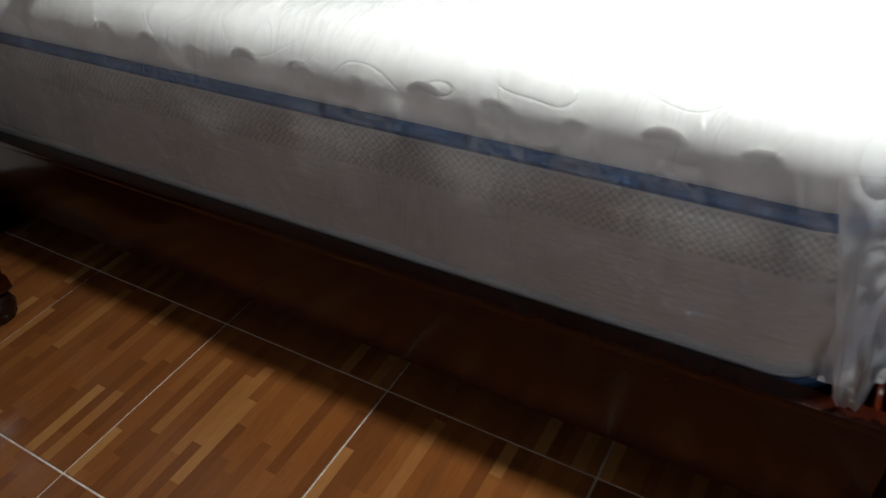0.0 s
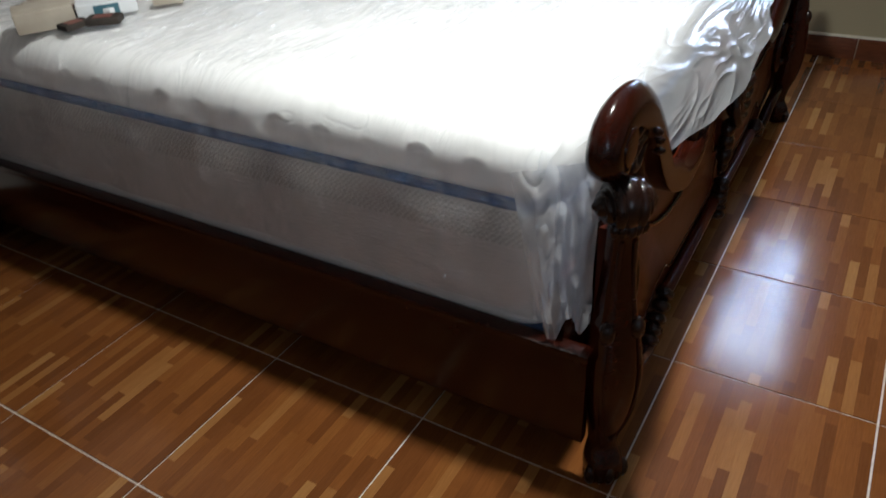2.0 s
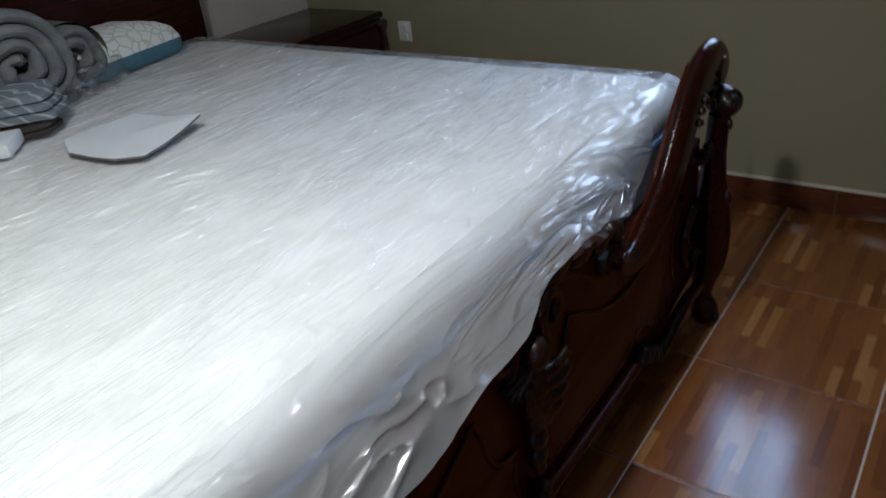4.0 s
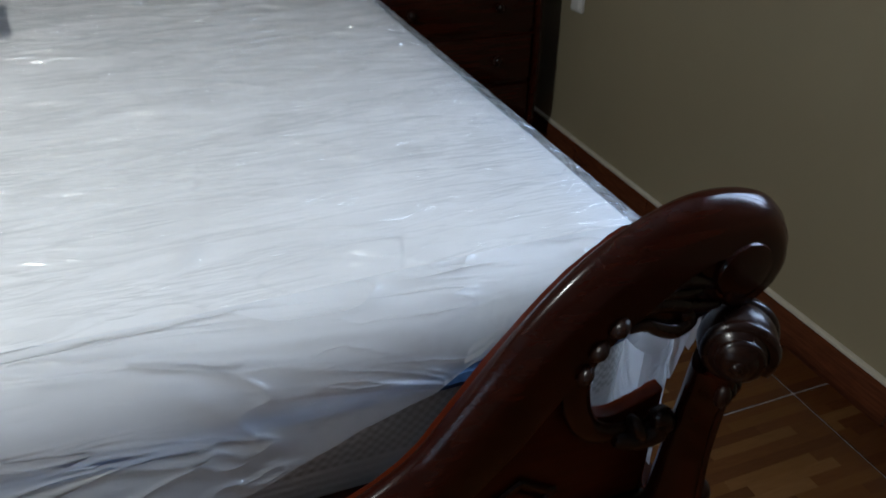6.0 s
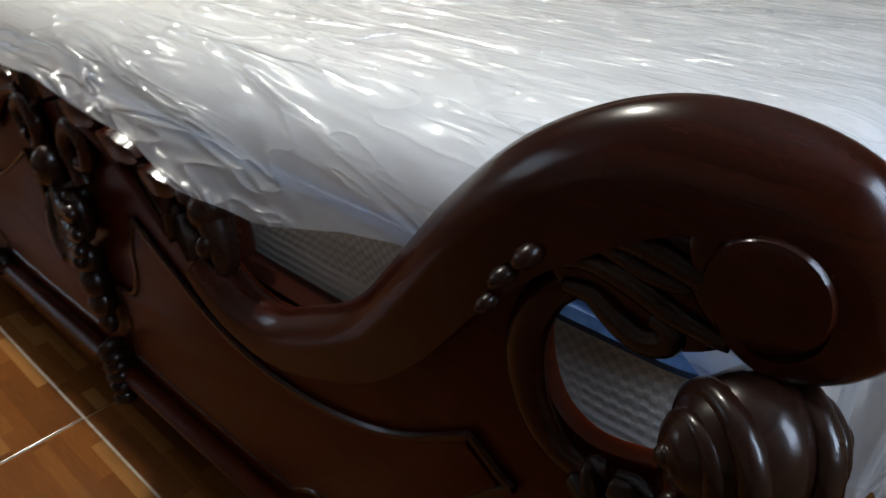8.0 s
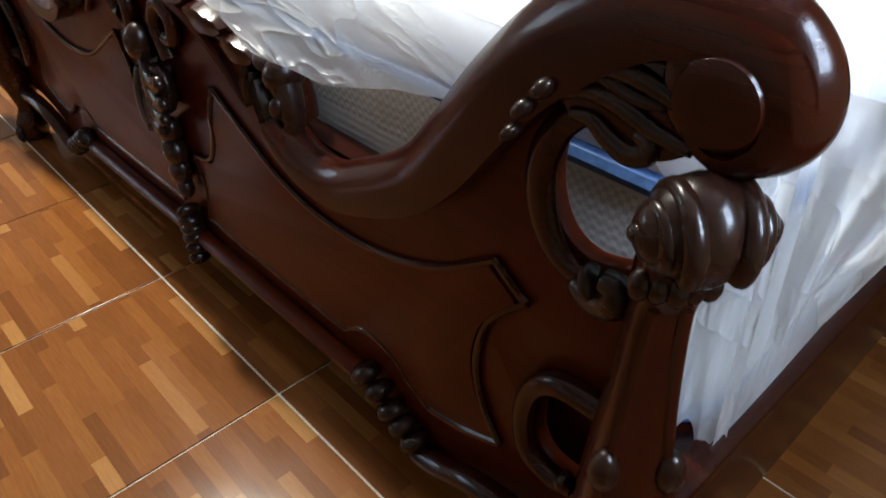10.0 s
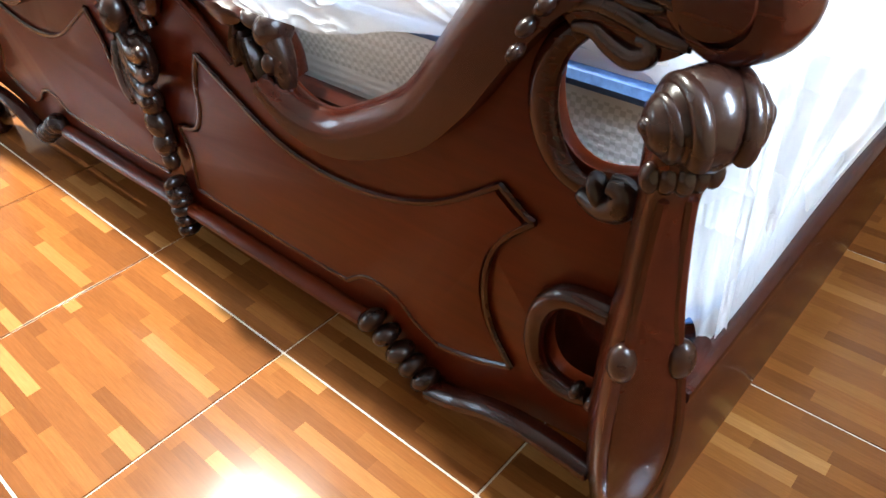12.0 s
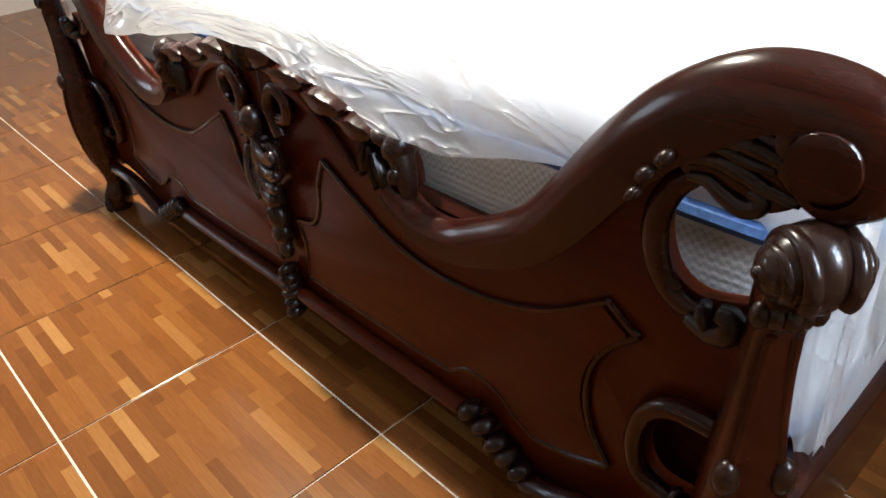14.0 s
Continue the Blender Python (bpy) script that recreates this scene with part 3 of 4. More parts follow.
for s in (1, -1):
    pts, run = [], []
    for i, p in enumerate(PANEL):
        run.append((p[0], FY - 0.001, p[1]))
        if i in CORNERS and len(run) > 1 or i == len(PANEL) - 1:
            pts += smooth_line(run, 5)
            run = [run[-1]]
    bpart("panel_moulding", flip(tube(pts, 0.0052, 6, flat=0.8), s), WOOD, "thin raised panel moulding")
    inner = [(0.455 + (p.x - 0.455) * 0.975, 0.30 + (p.z - 0.30) * 0.95) for p in pts[:-1]]
    bpart("raised_panel", flip(plate([q for i, q in enumerate(inner) if i == 0 or (Vector(q) - Vector(inner[i - 1])).length > 0.004], FY - 0.003, FY + 0.01, 0.002), s), WOOD_RED)

# lower rail with its beads
for s in (1, -1):
    bpart("lower_rail", flip(tube([(0.02, 0.066, 0.146), (0.25, 0.066, 0.142), (0.50, 0.066, 0.142)], 0.0145, 10, flat=1.2), s), WOOD_RED, "rounded lower moulding")
    line = smooth_line([(0.645, 0.060, 0.082), (0.70, 0.058, 0.100), (0.755, 0.055, 0.128), (0.83, 0.052, 0.147), (0.93, 0.05, 0.145)], 6)
    bpart("lower_rail", flip(tube(line, lambda q: 0.0165 - 0.002 * q, 10, flat=1.2), s), WOOD)
    for i, (u, z) in enumerate(((0.525, 0.146), (0.555, 0.132), (0.582, 0.112), (0.607, 0.098), (0.632, 0.084))):
        bpart("bead", flip(blob((u, 0.060, z + 0.012), (0.0165, 0.024, 0.027 - 0.003 * (i % 2)), 0.75 + 0.1 * (i % 3), None, 14, 9), s), WOOD_CARVED)
    # crest leaves
    for i, (a, b, w) in enumerate((((0.00, 0.655), (0.085, 0.672), 0.052), ((0.075, 0.640), (0.175, 0.646), 0.046), ((0.17, 0.622), (0.27, 0.622), 0.044), ((0.265, 0.600), (0.345, 0.602), 0.040))):
        bpart("crest_leaf", flip(leaf(a, b, w, 0.034, 0.082, None, -0.25, 1), s), WOOD)
    bpart("crest_rail", flip(tube(smooth_line([(u, 0.102, z - 0.016) for u, z in CREST], 4), 0.026, 10, flat=1.1), s), WOOD)
    bm = blob((0.384, 0.082, 0.586), (0.024, 0.030, 0.028), 0.5, None, 18, 12)
    blob((0.354, 0.082, 0.596), (0.024, 0.024, 0.013), 0.35, bm, 16, 10)
    tube(smooth_line([(0.386, 0.078, 0.580), (0.400, 0.076, 0.548), (0.402, 0.074, 0.515), (0.390, 0.072, 0.492)], 6), lambda q: 0.022 * (1 - 0.55 * q), 12, bm)
    blob((0.392, 0.062, 0.548), (0.011, 0.014, 0.017), 0.2, bm, 12, 8)
    bpart("crest_curl", flip(bm, s), WOOD_CARVED, "carved curl at the end of the crest")
    bm = bmesh.new()
    leaf((0.350, 0.575), (0.375, 0.500), 0.034, 0.03, 0.080, bm, 0.1)
    leaf((0.322, 0.585), (0.300, 0.520), 0.030, 0.026, 0.080, bm, 0.3)
    leaf((0.335, 0.580), (0.335, 0.505), 0.026, 0.026, 0.080, bm, 0.1)
    bpart("crest_leaf", flip(bm, s), WOOD_CARVED)
    line = smooth_line([(0.052, 0.072, 0.600), (0.10, 0.070, 0.622), (0.17, 0.070, 0.600), (0.23, 0.071, 0.560), (0.28, 0.072, 0.515)], 6)
    bpart("crest_moulding", flip(tube(line, lambda q: 0.013 * (1 - 0.6 * q), 8), s), WOOD_RED)
    line = smooth_line([(0.065, 0.068, 0.520), (0.048, 0.066, 0.575), (0.075, 0.066, 0.612), (0.108, 0.066, 0.595), (0.100, 0.066, 0.560), (0.080, 0.064, 0.558)], 6)
    bpart("crest_volute", flip(tube(line, lambda q: 0.015 - 0.003 * q, 10), s), WOOD)

# middle carving: fan on top, shell, flower, drop of berries, lower tassel
for i in range(-3, 4):
    a = i * 0.30
    bpart("crest_fan", leaf((0.004 * i, 0.630), (0.052 * math.sin(a), 0.632 + 0.062 * math.cos(a)), 0.026, 0.026, 0.078, None, 0), WOOD_CARVED)
for i in range(9):
    a = radians(150 + i * 22)
    bpart("shell_rib", leaf((-0.010, 0.520), (0.068 * math.cos(a) - 0.022, 0.520 + 0.062 * math.sin(a)), 0.020, 0.024, 0.074, None, 0.1), WOOD_CARVED)
bpart("shell_boss", blob((0.0, 0.050, 0.535), (0.026, 0.026, 0.034), 0.3), WOOD_CARVED)
bpart("flower_body", blob((0.012, 0.058, 0.455), (0.044, 0.024, 0.052), 0.6, None, 16, 10), WOOD_CARVED)
for pts in ([(-0.010, 0.505), (0.022, 0.480), (0.058, 0.480), (0.084, 0.496)], [(-0.015, 0.488), (0.016, 0.456), (0.054, 0.447), (0.084, 0.460)],
            [(-0.020, 0.472), (0.008, 0.432), (0.042, 0.417), (0.072, 0.427)], [(-0.026, 0.458), (-0.008, 0.418), (0.022, 0.396), (0.052, 0.400)], [(-0.034, 0.480), (-0.036, 0.440), (-0.020, 0.405), (0.004, 0.388)]):
    line = smooth_line([(u, 0.052 - 0.020 * i / 3, z) for i, (u, z) in enumerate(pts)], 6)
    bpart("flower_petal", tube(line, lambda q: 0.007 + 0.009 * math.sin(math.pi * (0.15 + 0.75 * q)), 10, flat=0.85), WOOD_CARVED)
for u, z, r in ((0.0, 0.372, 0.023), (0.0, 0.332, 0.025), (0.001, 0.290, 0.024), (0.002, 0.255, 0.017)):
    bpart("berry", blob((u * 1.5, 0.061, z), (r * 1.05, r * 0.9, r * 1.25), 0.5 * math.sin(z * 90), None, 12, 8), WOOD_CARVED)
for z, r in ((0.205, 0.012), (0.186, 0.022), (0.166, 0.025), (0.146, 0.024), (0.122, 0.02), (0.098, 0.017)):
    bpart("tassel_bead", blob((0.0, 0.055, z), (r, 0.024, 0.0155), 0.25 * math.sin(z * 70), None, 12, 8), WOOD_CARVED)


def superring(cx, cy, z, w, d, turn, power=3.2, n=24):
    out = []
    for k in range(n):
        a = math.tau * k / n
        c, s = math.cos(a), math.sin(a)
        x, y = math.copysign(abs(c) ** (2 / power), c) * w / 2, math.copysign(abs(s) ** (2 / power), s) * d / 2
        out.append(Vector((cx + x * math.cos(turn) - y * math.sin(turn), cy + x * math.sin(turn) + y * math.cos(turn), z)))
    return out


# corner posts, turned to face the corner
DIAG = Vector((0.707, -0.707, 0))
ALONG = Vector((0.707, 0.707, 0))
for s in (1, -1):
    px, py = 0.960, 0.057
    prof = [(0.0, 0.074, 0.016), (0.012, 0.086, 0.018), (0.045, 0.088, 0.016), (0.072, 0.074, 0.010), (0.092, 0.062, 0.006), (0.125, 0.070, 0.008), (0.17, 0.086, 0.014), (0.22, 0.098, 0.018), (0.28, 0.104, 0.020),
            (0.34, 0.100, 0.018), (0.40, 0.089, 0.014), (0.46, 0.074, 0.012), (0.53, 0.062, 0.012), (0.585, 0.056, 0.014), (0.612, 0.062, 0.018), (0.64, 0.062, 0.020)]
    rings = []
    for q in smooth_line(prof, 3):
        rings.append(superring(px + DIAG.x * q[2], py + DIAG.y * q[2], q[0], q[1] * 0.86, q[1] * 0.80, radians(45)))
    post = bpart("corner_post", flip(loft(rings), s), WOOD, "tapered cabriole corner post")

    def on_post(side, z, off, w):
        c = Vector((px, py, z)) + DIAG * off
        return c + ALONG * side * w

    # raised edging on the front of the post
    for sgn in (-1, 1):
        line = smooth_line([on_post(sgn, 0.595, 0.036, 0.012), on_post(sgn, 0.53, 0.034, 0.015), on_post(sgn, 0.47, 0.037, 0.019), on_post(sgn, 0.43, 0.041, 0.024)], 5)
        bpart("edge_bead", flip(tube(line, 0.0055, 6), s), WOOD, parent=post)
        bpart("knee_bead", flip(blob(on_post(sgn, 0.408, 0.042, 0.029), (0.015, 0.015, 0.025), 0.0, None, 14, 9), s), WOOD_CARVED, parent=post)
        line = smooth_line([on_post(sgn, 0.395, 0.045, 0.031), on_post(sgn, 0.33, 0.052, 0.037), on_post(sgn, 0.26, 0.053, 0.037), on_post(sgn, 0.19, 0.047, 0.029), on_post(sgn, 0.135, 0.036, 0.014), on_post(0, 0.115, 0.036, 0.0)], 5)
        bpart("edge_bead", flip(tube(line, 0.005, 6), s), WOOD, parent=post)
    for i in range(-2, 3):
        bpart("toe", flip(blob(Vector((px, py, 0.024)) + DIAG * (0.046 - 0.006 * abs(i)) + ALONG * i * 0.018, (0.0125, 0.0125, 0.026)), s), WOOD_CARVED, parent=post)
    # capital: a shell lying across the corner, winding out to a snail at each end
    c = Vector((0.992, 0.042, 0.668))
    axis = Vector((0.64, 0.77, 0)).normalized()
    cross, up = Vector((axis.y, -axis.x, 0)), Vector((0, 0, 1))
    rings = []
    for d, r in ((-0.050, 0.010), (-0.045, 0.020), (-0.036, 0.025), (-0.033, 0.031), (-0.024, 0.034), (-0.019, 0.040), (-0.006, 0.043), (0.0, 0.044), (0.006, 0.042), (0.017, 0.037), (0.022, 0.031), (0.031, 0.028), (0.035, 0.022), (0.045, 0.016), (0.051, 0.008)):
        rings.append([c + axis * d + cross * r * math.cos(a * math.tau / 28) * 0.92 + up * r * math.sin(a * math.tau / 28) for a in range(28)])
    bpart("capital", flip(loft(rings), s), WOOD_CARVED, "carved shell capital with a snail at each end", parent=post)
    for side in (-1, 1):
        turns = []
        for k in range(64):
            q = k / 63
            a = -0.6 + q * math.tau * 2.3
            r = 0.033 * (1 - q) ** 0.8 + 0.003
            turns.append(c + axis * side * (0.017 + 0.031 * q) + cross * r * math.cos(a) + up * r * math.sin(a))
        bpart("volute", flip(tube(turns, lambda q: 0.0092 - 0.0038 * q, 10, up=axis), s), WOOD_CARVED, parent=post)
        bpart("volute_eye", flip(blob(c + axis * side * 0.048, (0.0075, 0.0075, 0.0075)), s), WOOD_CARVED, parent=post)
    for i in range(-2, 3):
        c = Vector((px, py, 0.618)) + DIAG * (0.042 - 0.004 * abs(i)) + ALONG * i * 0.013
        bpart("collar_leaf", flip(blob(c, (0.0095, 0.009, 0.015)), s), WOOD_CARVED, parent=post)

# side rails, slats' deck and headboard
for s in (1, -1):
    bm = box(0.992, 1.018, 0.066, 2.20, 0.115, 0.332, 0.004)
    rail = bpart("side_rail", flip(bm, s), WOOD, "deep dark red-brown side rail")
    bpart("rail_moulding", flip(box(0.988, 1.024, 0.062, 2.20, 0.332, 0.350, 0.006), s), WOOD, parent=rail)
# added rail: stops lamp light leaking behind the board, keeps lower openings dark
bm = box(-0.815, 0.815, 0.1022, 0.139, 0.13, 0.49)
for a, b in ((-0.990, -0.8155), (0.8155, 0.955)):
    box(a, b, 0.124, 0.139, 0.13, 0.49, bm=bm)
bpart("light_block_rail", bm, WOOD, "added plain cross rail that blocks light behind the footboard", smooth=False)
bpart("deck", box(-0.988, 0.988, 0.14, 2.2, 0.28, 0.319), WOOD, "board under the mattress", smooth=False)
hb = [(0.0, 1.36), (0.25, 1.33), (0.5, 1.22), (0.75, 1.12), (0.93, 1.06), (1.03, 1.10), (1.07, 1.04), (1.05, 0.9), (1.03, 0.3), (1.03, 0.0), (0.96, 0.0), (0.96, 0.15), (0.0, 0.15)]
for s in (1, -1):
    bpart("headboard", flip(plate([(p.x, p.y) for p in smooth_line([(*p, 0) for p in hb[:8]], 4)] + hb[8:], 2.2, 2.28, 0.005), s), WOOD, "tall dark headboard")

# ---- mattress and its plastic cover ----
MX0, MX1, MY0, MY1, MZ0, MZ1 = 0.035, 2.000, 0.150, 2.16, 0.322, 0.742


def round_rect(x0, x1, y0, y1, r, z, n=10, more=22):
    """A rounded rectangle as a ring of points, with points along its sides."""
    out = []
    for cx, cy, a0, ex, ey in ((x1 - r, y1 - r, 0, -1, 0), (x0 + r, y1 - r, 90, 0, -1), (x0 + r, y0 + r, 180, 1, 0), (x1 - r, y0 + r, 270, 0, 1)):
        for k in range(n + 1):
            a = radians(a0 + 90 * k / n)
            out.append(Vector((cx + r * math.cos(a), cy + r * math.sin(a), z)))
        p, length = out[-1].copy(), ((x1 - x0) if ex else (y1 - y0)) - 2 * r
        for k in range(1, more):
            out.append(p + Vector((ex, ey, 0)) * length * k / more)
    return out


mattress = thing("mattress", ((MX0 + MX1) / 2, (MY0 + MY1) / 2, MZ0), "thick white quilted mattress with blue piping, still in plastic", "mattress")
MC = Vector(((MX0 + MX1) / 2, (MY0 + MY1) / 2, MZ0))


def mpart(name, bm, material, label="", parent=None):
    for v in bm.verts:
        v.co -= MC
    ob = part(name, bm, material, parent or mattress, label)
    return ob


ZP = 0.616
rings = []
for z, o in ((MZ0, -0.02), (MZ0 + 0.012, -0.004), (MZ0 + 0.06, 0.004), (0.47, 0.0), (0.56, 0.002), (ZP - 0.012, -0.004), (ZP, -0.010)):
    rings.append(round_rect(MX0 - o, MX1 + o, MY0 - o, MY1 + o, 0.09, z))
b = mpart("border", loft(rings), BORDER, "grey knitted border with a mesh band")
for me_uv in (b,):
    for v in me_uv.data.vertices:
        v.co += MC
    me_uv.location = -MC
rings = []
for z, o in ((ZP, -0.008), (ZP + 0.012, 0.006), (ZP + 0.035, 0.012), (0.68, 0.010), (0.708, 0.0), (0.728, -0.022), (0.739, -0.055), (0.744, -0.10), (0.747, -0.2), (0.748, -0.45), (0.748, -0.75)):
    rings.append(round_rect(MX0 - o, MX1 + o, MY0 - o, MY1 + o, max(0.09 + o * 0.3, 0.03), z))
bm = loft(rings)
for v in bm.verts:
    if v.co.z > ZP + 0.03:
        q = noise.noise(Vector((v.co.x * 5, v.co.y * 5, v.co.z * 6)))
        v.co.z += 0.004 * q
mpart("pillow_top", bm, QUILT, "white quilted pillow top with stitched swirls")
ring = round_rect(MX0 - 0.006, MX1 + 0.006, MY0 - 0.006, MY1 + 0.006, 0.092, ZP)
mpart("piping", tube(ring + [ring[0], ring[1]], 0.0125, 8, up=Vector((0, 0, 1))), PIPING, "blue fabric piping")
ring = round_rect(MX0 - 0.001, MX1 + 0.001, MY0 - 0.001, MY1 + 0.001, 0.09, MZ0 + 0.012)
mpart("piping", tube(ring + [ring[0], ring[1]], 0.009, 8, up=Vector((0, 0, 1))), PIPING, "dark lower piping")
# tufting dimples along the edge of the pillow top
for i in range(17):
    for side in (0, 1):
        y = 0.30 + i * 0.113
        x = MX0 - 0.0085 if side == 0 else MX1 + 0.0085
        z = 0.665 + 0.006 * math.sin(i * 2.1)
        bm = bmesh.new()
        rings = []
        for r, o in ((0.034, 0.000), (0.029, 0.0014), (0.022, 0.0018), (0.015, 0.0004), (0.004, 0.0)):
            rings.append([Vector((x + (-o if side == 0 else o), y + r * math.cos(a * math.tau / 14), z + 0.9 * r * math.sin(a * math.tau / 14))) for a in range(14)])
        loft(rings, bm)
        mpart("tuft", bm, QUILT)

HANG = [(0.03, 0.50), (0.18, 0.560), (0.36, 0.600), (0.50, 0.622), (0.62, 0.640), (0.75, 0.668), (0.90, 0.690), (1.016, 0.704), (1.14, 0.700), (1.243, 0.675), (1.33, 0.652), (1.418, 0.628), (1.50, 0.605), (1.60, 0.622), (1.675, 0.635), (1.8, 0.650), (1.93, 0.640), (2.0, 0.55)]
LEAN = [(0.03, 0.0), (0.20, 0.030), (0.36, 0.085), (0.50, 0.140), (0.62, 0.160), (0.75, 0.172), (0.87, 0.160), (1.02, 0.138), (1.14, 0.122), (1.28, 0.105), (1.40, 0.098), (1.50, 0.072), (1.60, 0.055), (1.70, 0.030), (1.78, 0.0), (2.0, 0.0)]
cover = thing("plastic_cover", (MC.x, MC.y, MZ0), "clear wrinkled plastic wrapping film draped over the mattress", "plastic wrap")


def film_sheet():
    nx, ny = 150, 150
    top, r = 0.7535, 0.075
    ax = np.linspace(-0.33, (MX1 - MX0) + 0.36, nx)
    by = np.linspace(-0.16, (MY1 - MY0) + 0.25, ny)
    hx, hz = zip(*HANG)
    lx, lz = zip(*LEAN)

    def fold(s, edge_r):
        """Travel past the start of the rounding: outward shift and drop."""
        if s <= 0:
            return s, 0.0
        a = min(s / edge_r, math.pi / 2)
        return edge_r * math.sin(a), edge_r * (1 - math.cos(a)) + max(0.0, s - edge_r * math.pi / 2)

    bm = bmesh.new()
    grid, hanging = [], set()
    width, length = MX1 - MX0 + 0.022, MY1 - MY0 + 0.02
    for b in by:
        row = []
        for a in ax:
            out_l, drop_l = fold(r - a, r)
            out_r, drop_r = fold(a - (width - 0.022) + r, r)
            out_f, drop_f = fold(r - b, r)
            out_h, drop_h = fold(b - length + r, r)
            x = MX0 - 0.022 + r - out_l if out_l > 0 else (MX1 + 0.013 - r + out_r if out_r > 0 else MX0 + a)
            y = MY0 - 0.010 + r - out_f if out_f > 0 else (MY1 + 0.012 - r + out_h if out_h > 0 else MY0 + b)
            z = top - max(drop_l, drop_r) - (drop_h if drop_h else 0)
            if drop_f:
                full = fold(r + 0.16, r)[1]
                q = min(1.0, drop_f / full)
                side = min(1.0, max(drop_l, drop_r) / 0.2)
                end = float(np.interp(x, hx, hz)) + 0.010 * noise.noise(Vector((x * 9, 3, 1)))
                z = min(z, top - (top - end) * q * (1 - side) - drop_f * side * 0.4)
                y -= float(np.interp(x, lx, lz)) * q ** 0.8 * (1 - side) * (1 + 0.05 * math.sin(x * 23))
            if drop_r > r:
                x += 0.003 + 0.035 * (drop_r - r) * (1 + 0.25 * math.sin(y * 9))
            if drop_l > r:
                x -= 0.003 + 0.004 * math.sin(y * 23 + z * 9)
            w = noise.noise(Vector((x * 3 + y * 1.5, y * 9 - x * 4, 1.5)))
            w2 = abs(noise.noise(Vector((x * 6 + y * 3, y * 22 - x * 10, 4.5))))
            flat = not (drop_l or drop_r or drop_f or drop_h)
            z += max(0.0, 0.004 * w) + 0.004 * w2 * w2 if flat else 0
            if drop_f:
                y -= 0.007 * abs(noise.noise(Vector((x * 15 + z * 22, z * 9, 7)))) * min(1.0, drop_f / 0.04)
            if drop_f > 0.02 or drop_r > 0.05:
                hanging.add((len(grid), len(row)))
            row.append(bm.verts.new((x, y, max(z, 0.345 if drop_l > r else float(np.interp(y, (0.1, 0.45, 0.9), (0.335, 0.30, 0.275)))))))
        grid.append(row)
    for j in range(ny - 1):
        ra, rb = grid[j], grid[j + 1]
        for i in range(nx - 1):
            f = bm.faces.new((ra[i], ra[i + 1], rb[i + 1], rb[i]))
            f.material_index = 0 if (j, i) not in hanging else 2 if ra[i].co.x > MX1 + 0.005 else 1
    return bm


def cpart(name, bm, material, label=""):
    for v in bm.verts:
        v.co -= MC
    return part(name, bm, material, cover, label, angle=75)


film_ob = cpart("film", film_sheet(), FILM, "tight clear film with fine wrinkles and folds")
film_ob.visible_shadow = False
film_ob.data.materials.append(FILM_HANG)
film_ob.data.materials.append(FILM_WHITE)


def flap(corners, depth, seed, n=26):
    """A crumpled loose end of film between four corners."""
    bm = bmesh.new()
    a, b, c, d = (Vector(p) for p in corners)
    normal = (b - a).cross(d - a).normalized()
    grid = []
    for i in range(n):
        row = []
        for j in range(n):
            u, v = i / (n - 1), j / (n - 1)
            p = (a * (1 - u) + b * u) * (1 - v) + (d * (1 - u) + c * u) * v
            q = noise.noise(Vector((u * 5 + seed, v * 2.4, seed))) + 0.6 * abs(noise.noise(Vector((u * 11, v * 4 + seed, 2))))
            row.append(bm.verts.new(p + normal * depth * q * (0.3 + v) + Vector((0, 0, 0.02 * math.sin(u * 9 + seed) * v))))
        grid.append(row)
    for ra, rb in zip(grid, grid[1:]):
        for i in range(n - 1):
            bm.faces.new((ra[i], ra[i + 1], rb[i + 1], rb[i]))
    return bm


cpart("loose_fold", flap([(0.004, 0.22, 0.69), (0.042, 0.075, 0.725), (0.006, 0.068, 0.42), (-0.006, 0.150, 0.368)], 0.034, 3.1), FILM_HANG, "crumpled loose end at the corner")
cpart("loose_fold", flap([(1.975, 0.139, 0.728), (2.026, 0.144, 0.728), (2.036, 0.150, 0.352), (1.985, 0.139, 0.352)], 0.004, 5.7), FILM_WHITE, "white film folded round the corner")
cpart("loose_fold", flap([(2.035, 0.150, 0.745), (2.140, 0.170, 0.735), (2.075, 0.170, 0.56), (2.040, 0.155, 0.50)], 0.010, 2.2), FILM_WHITE, "loose corner sticking out past the post")

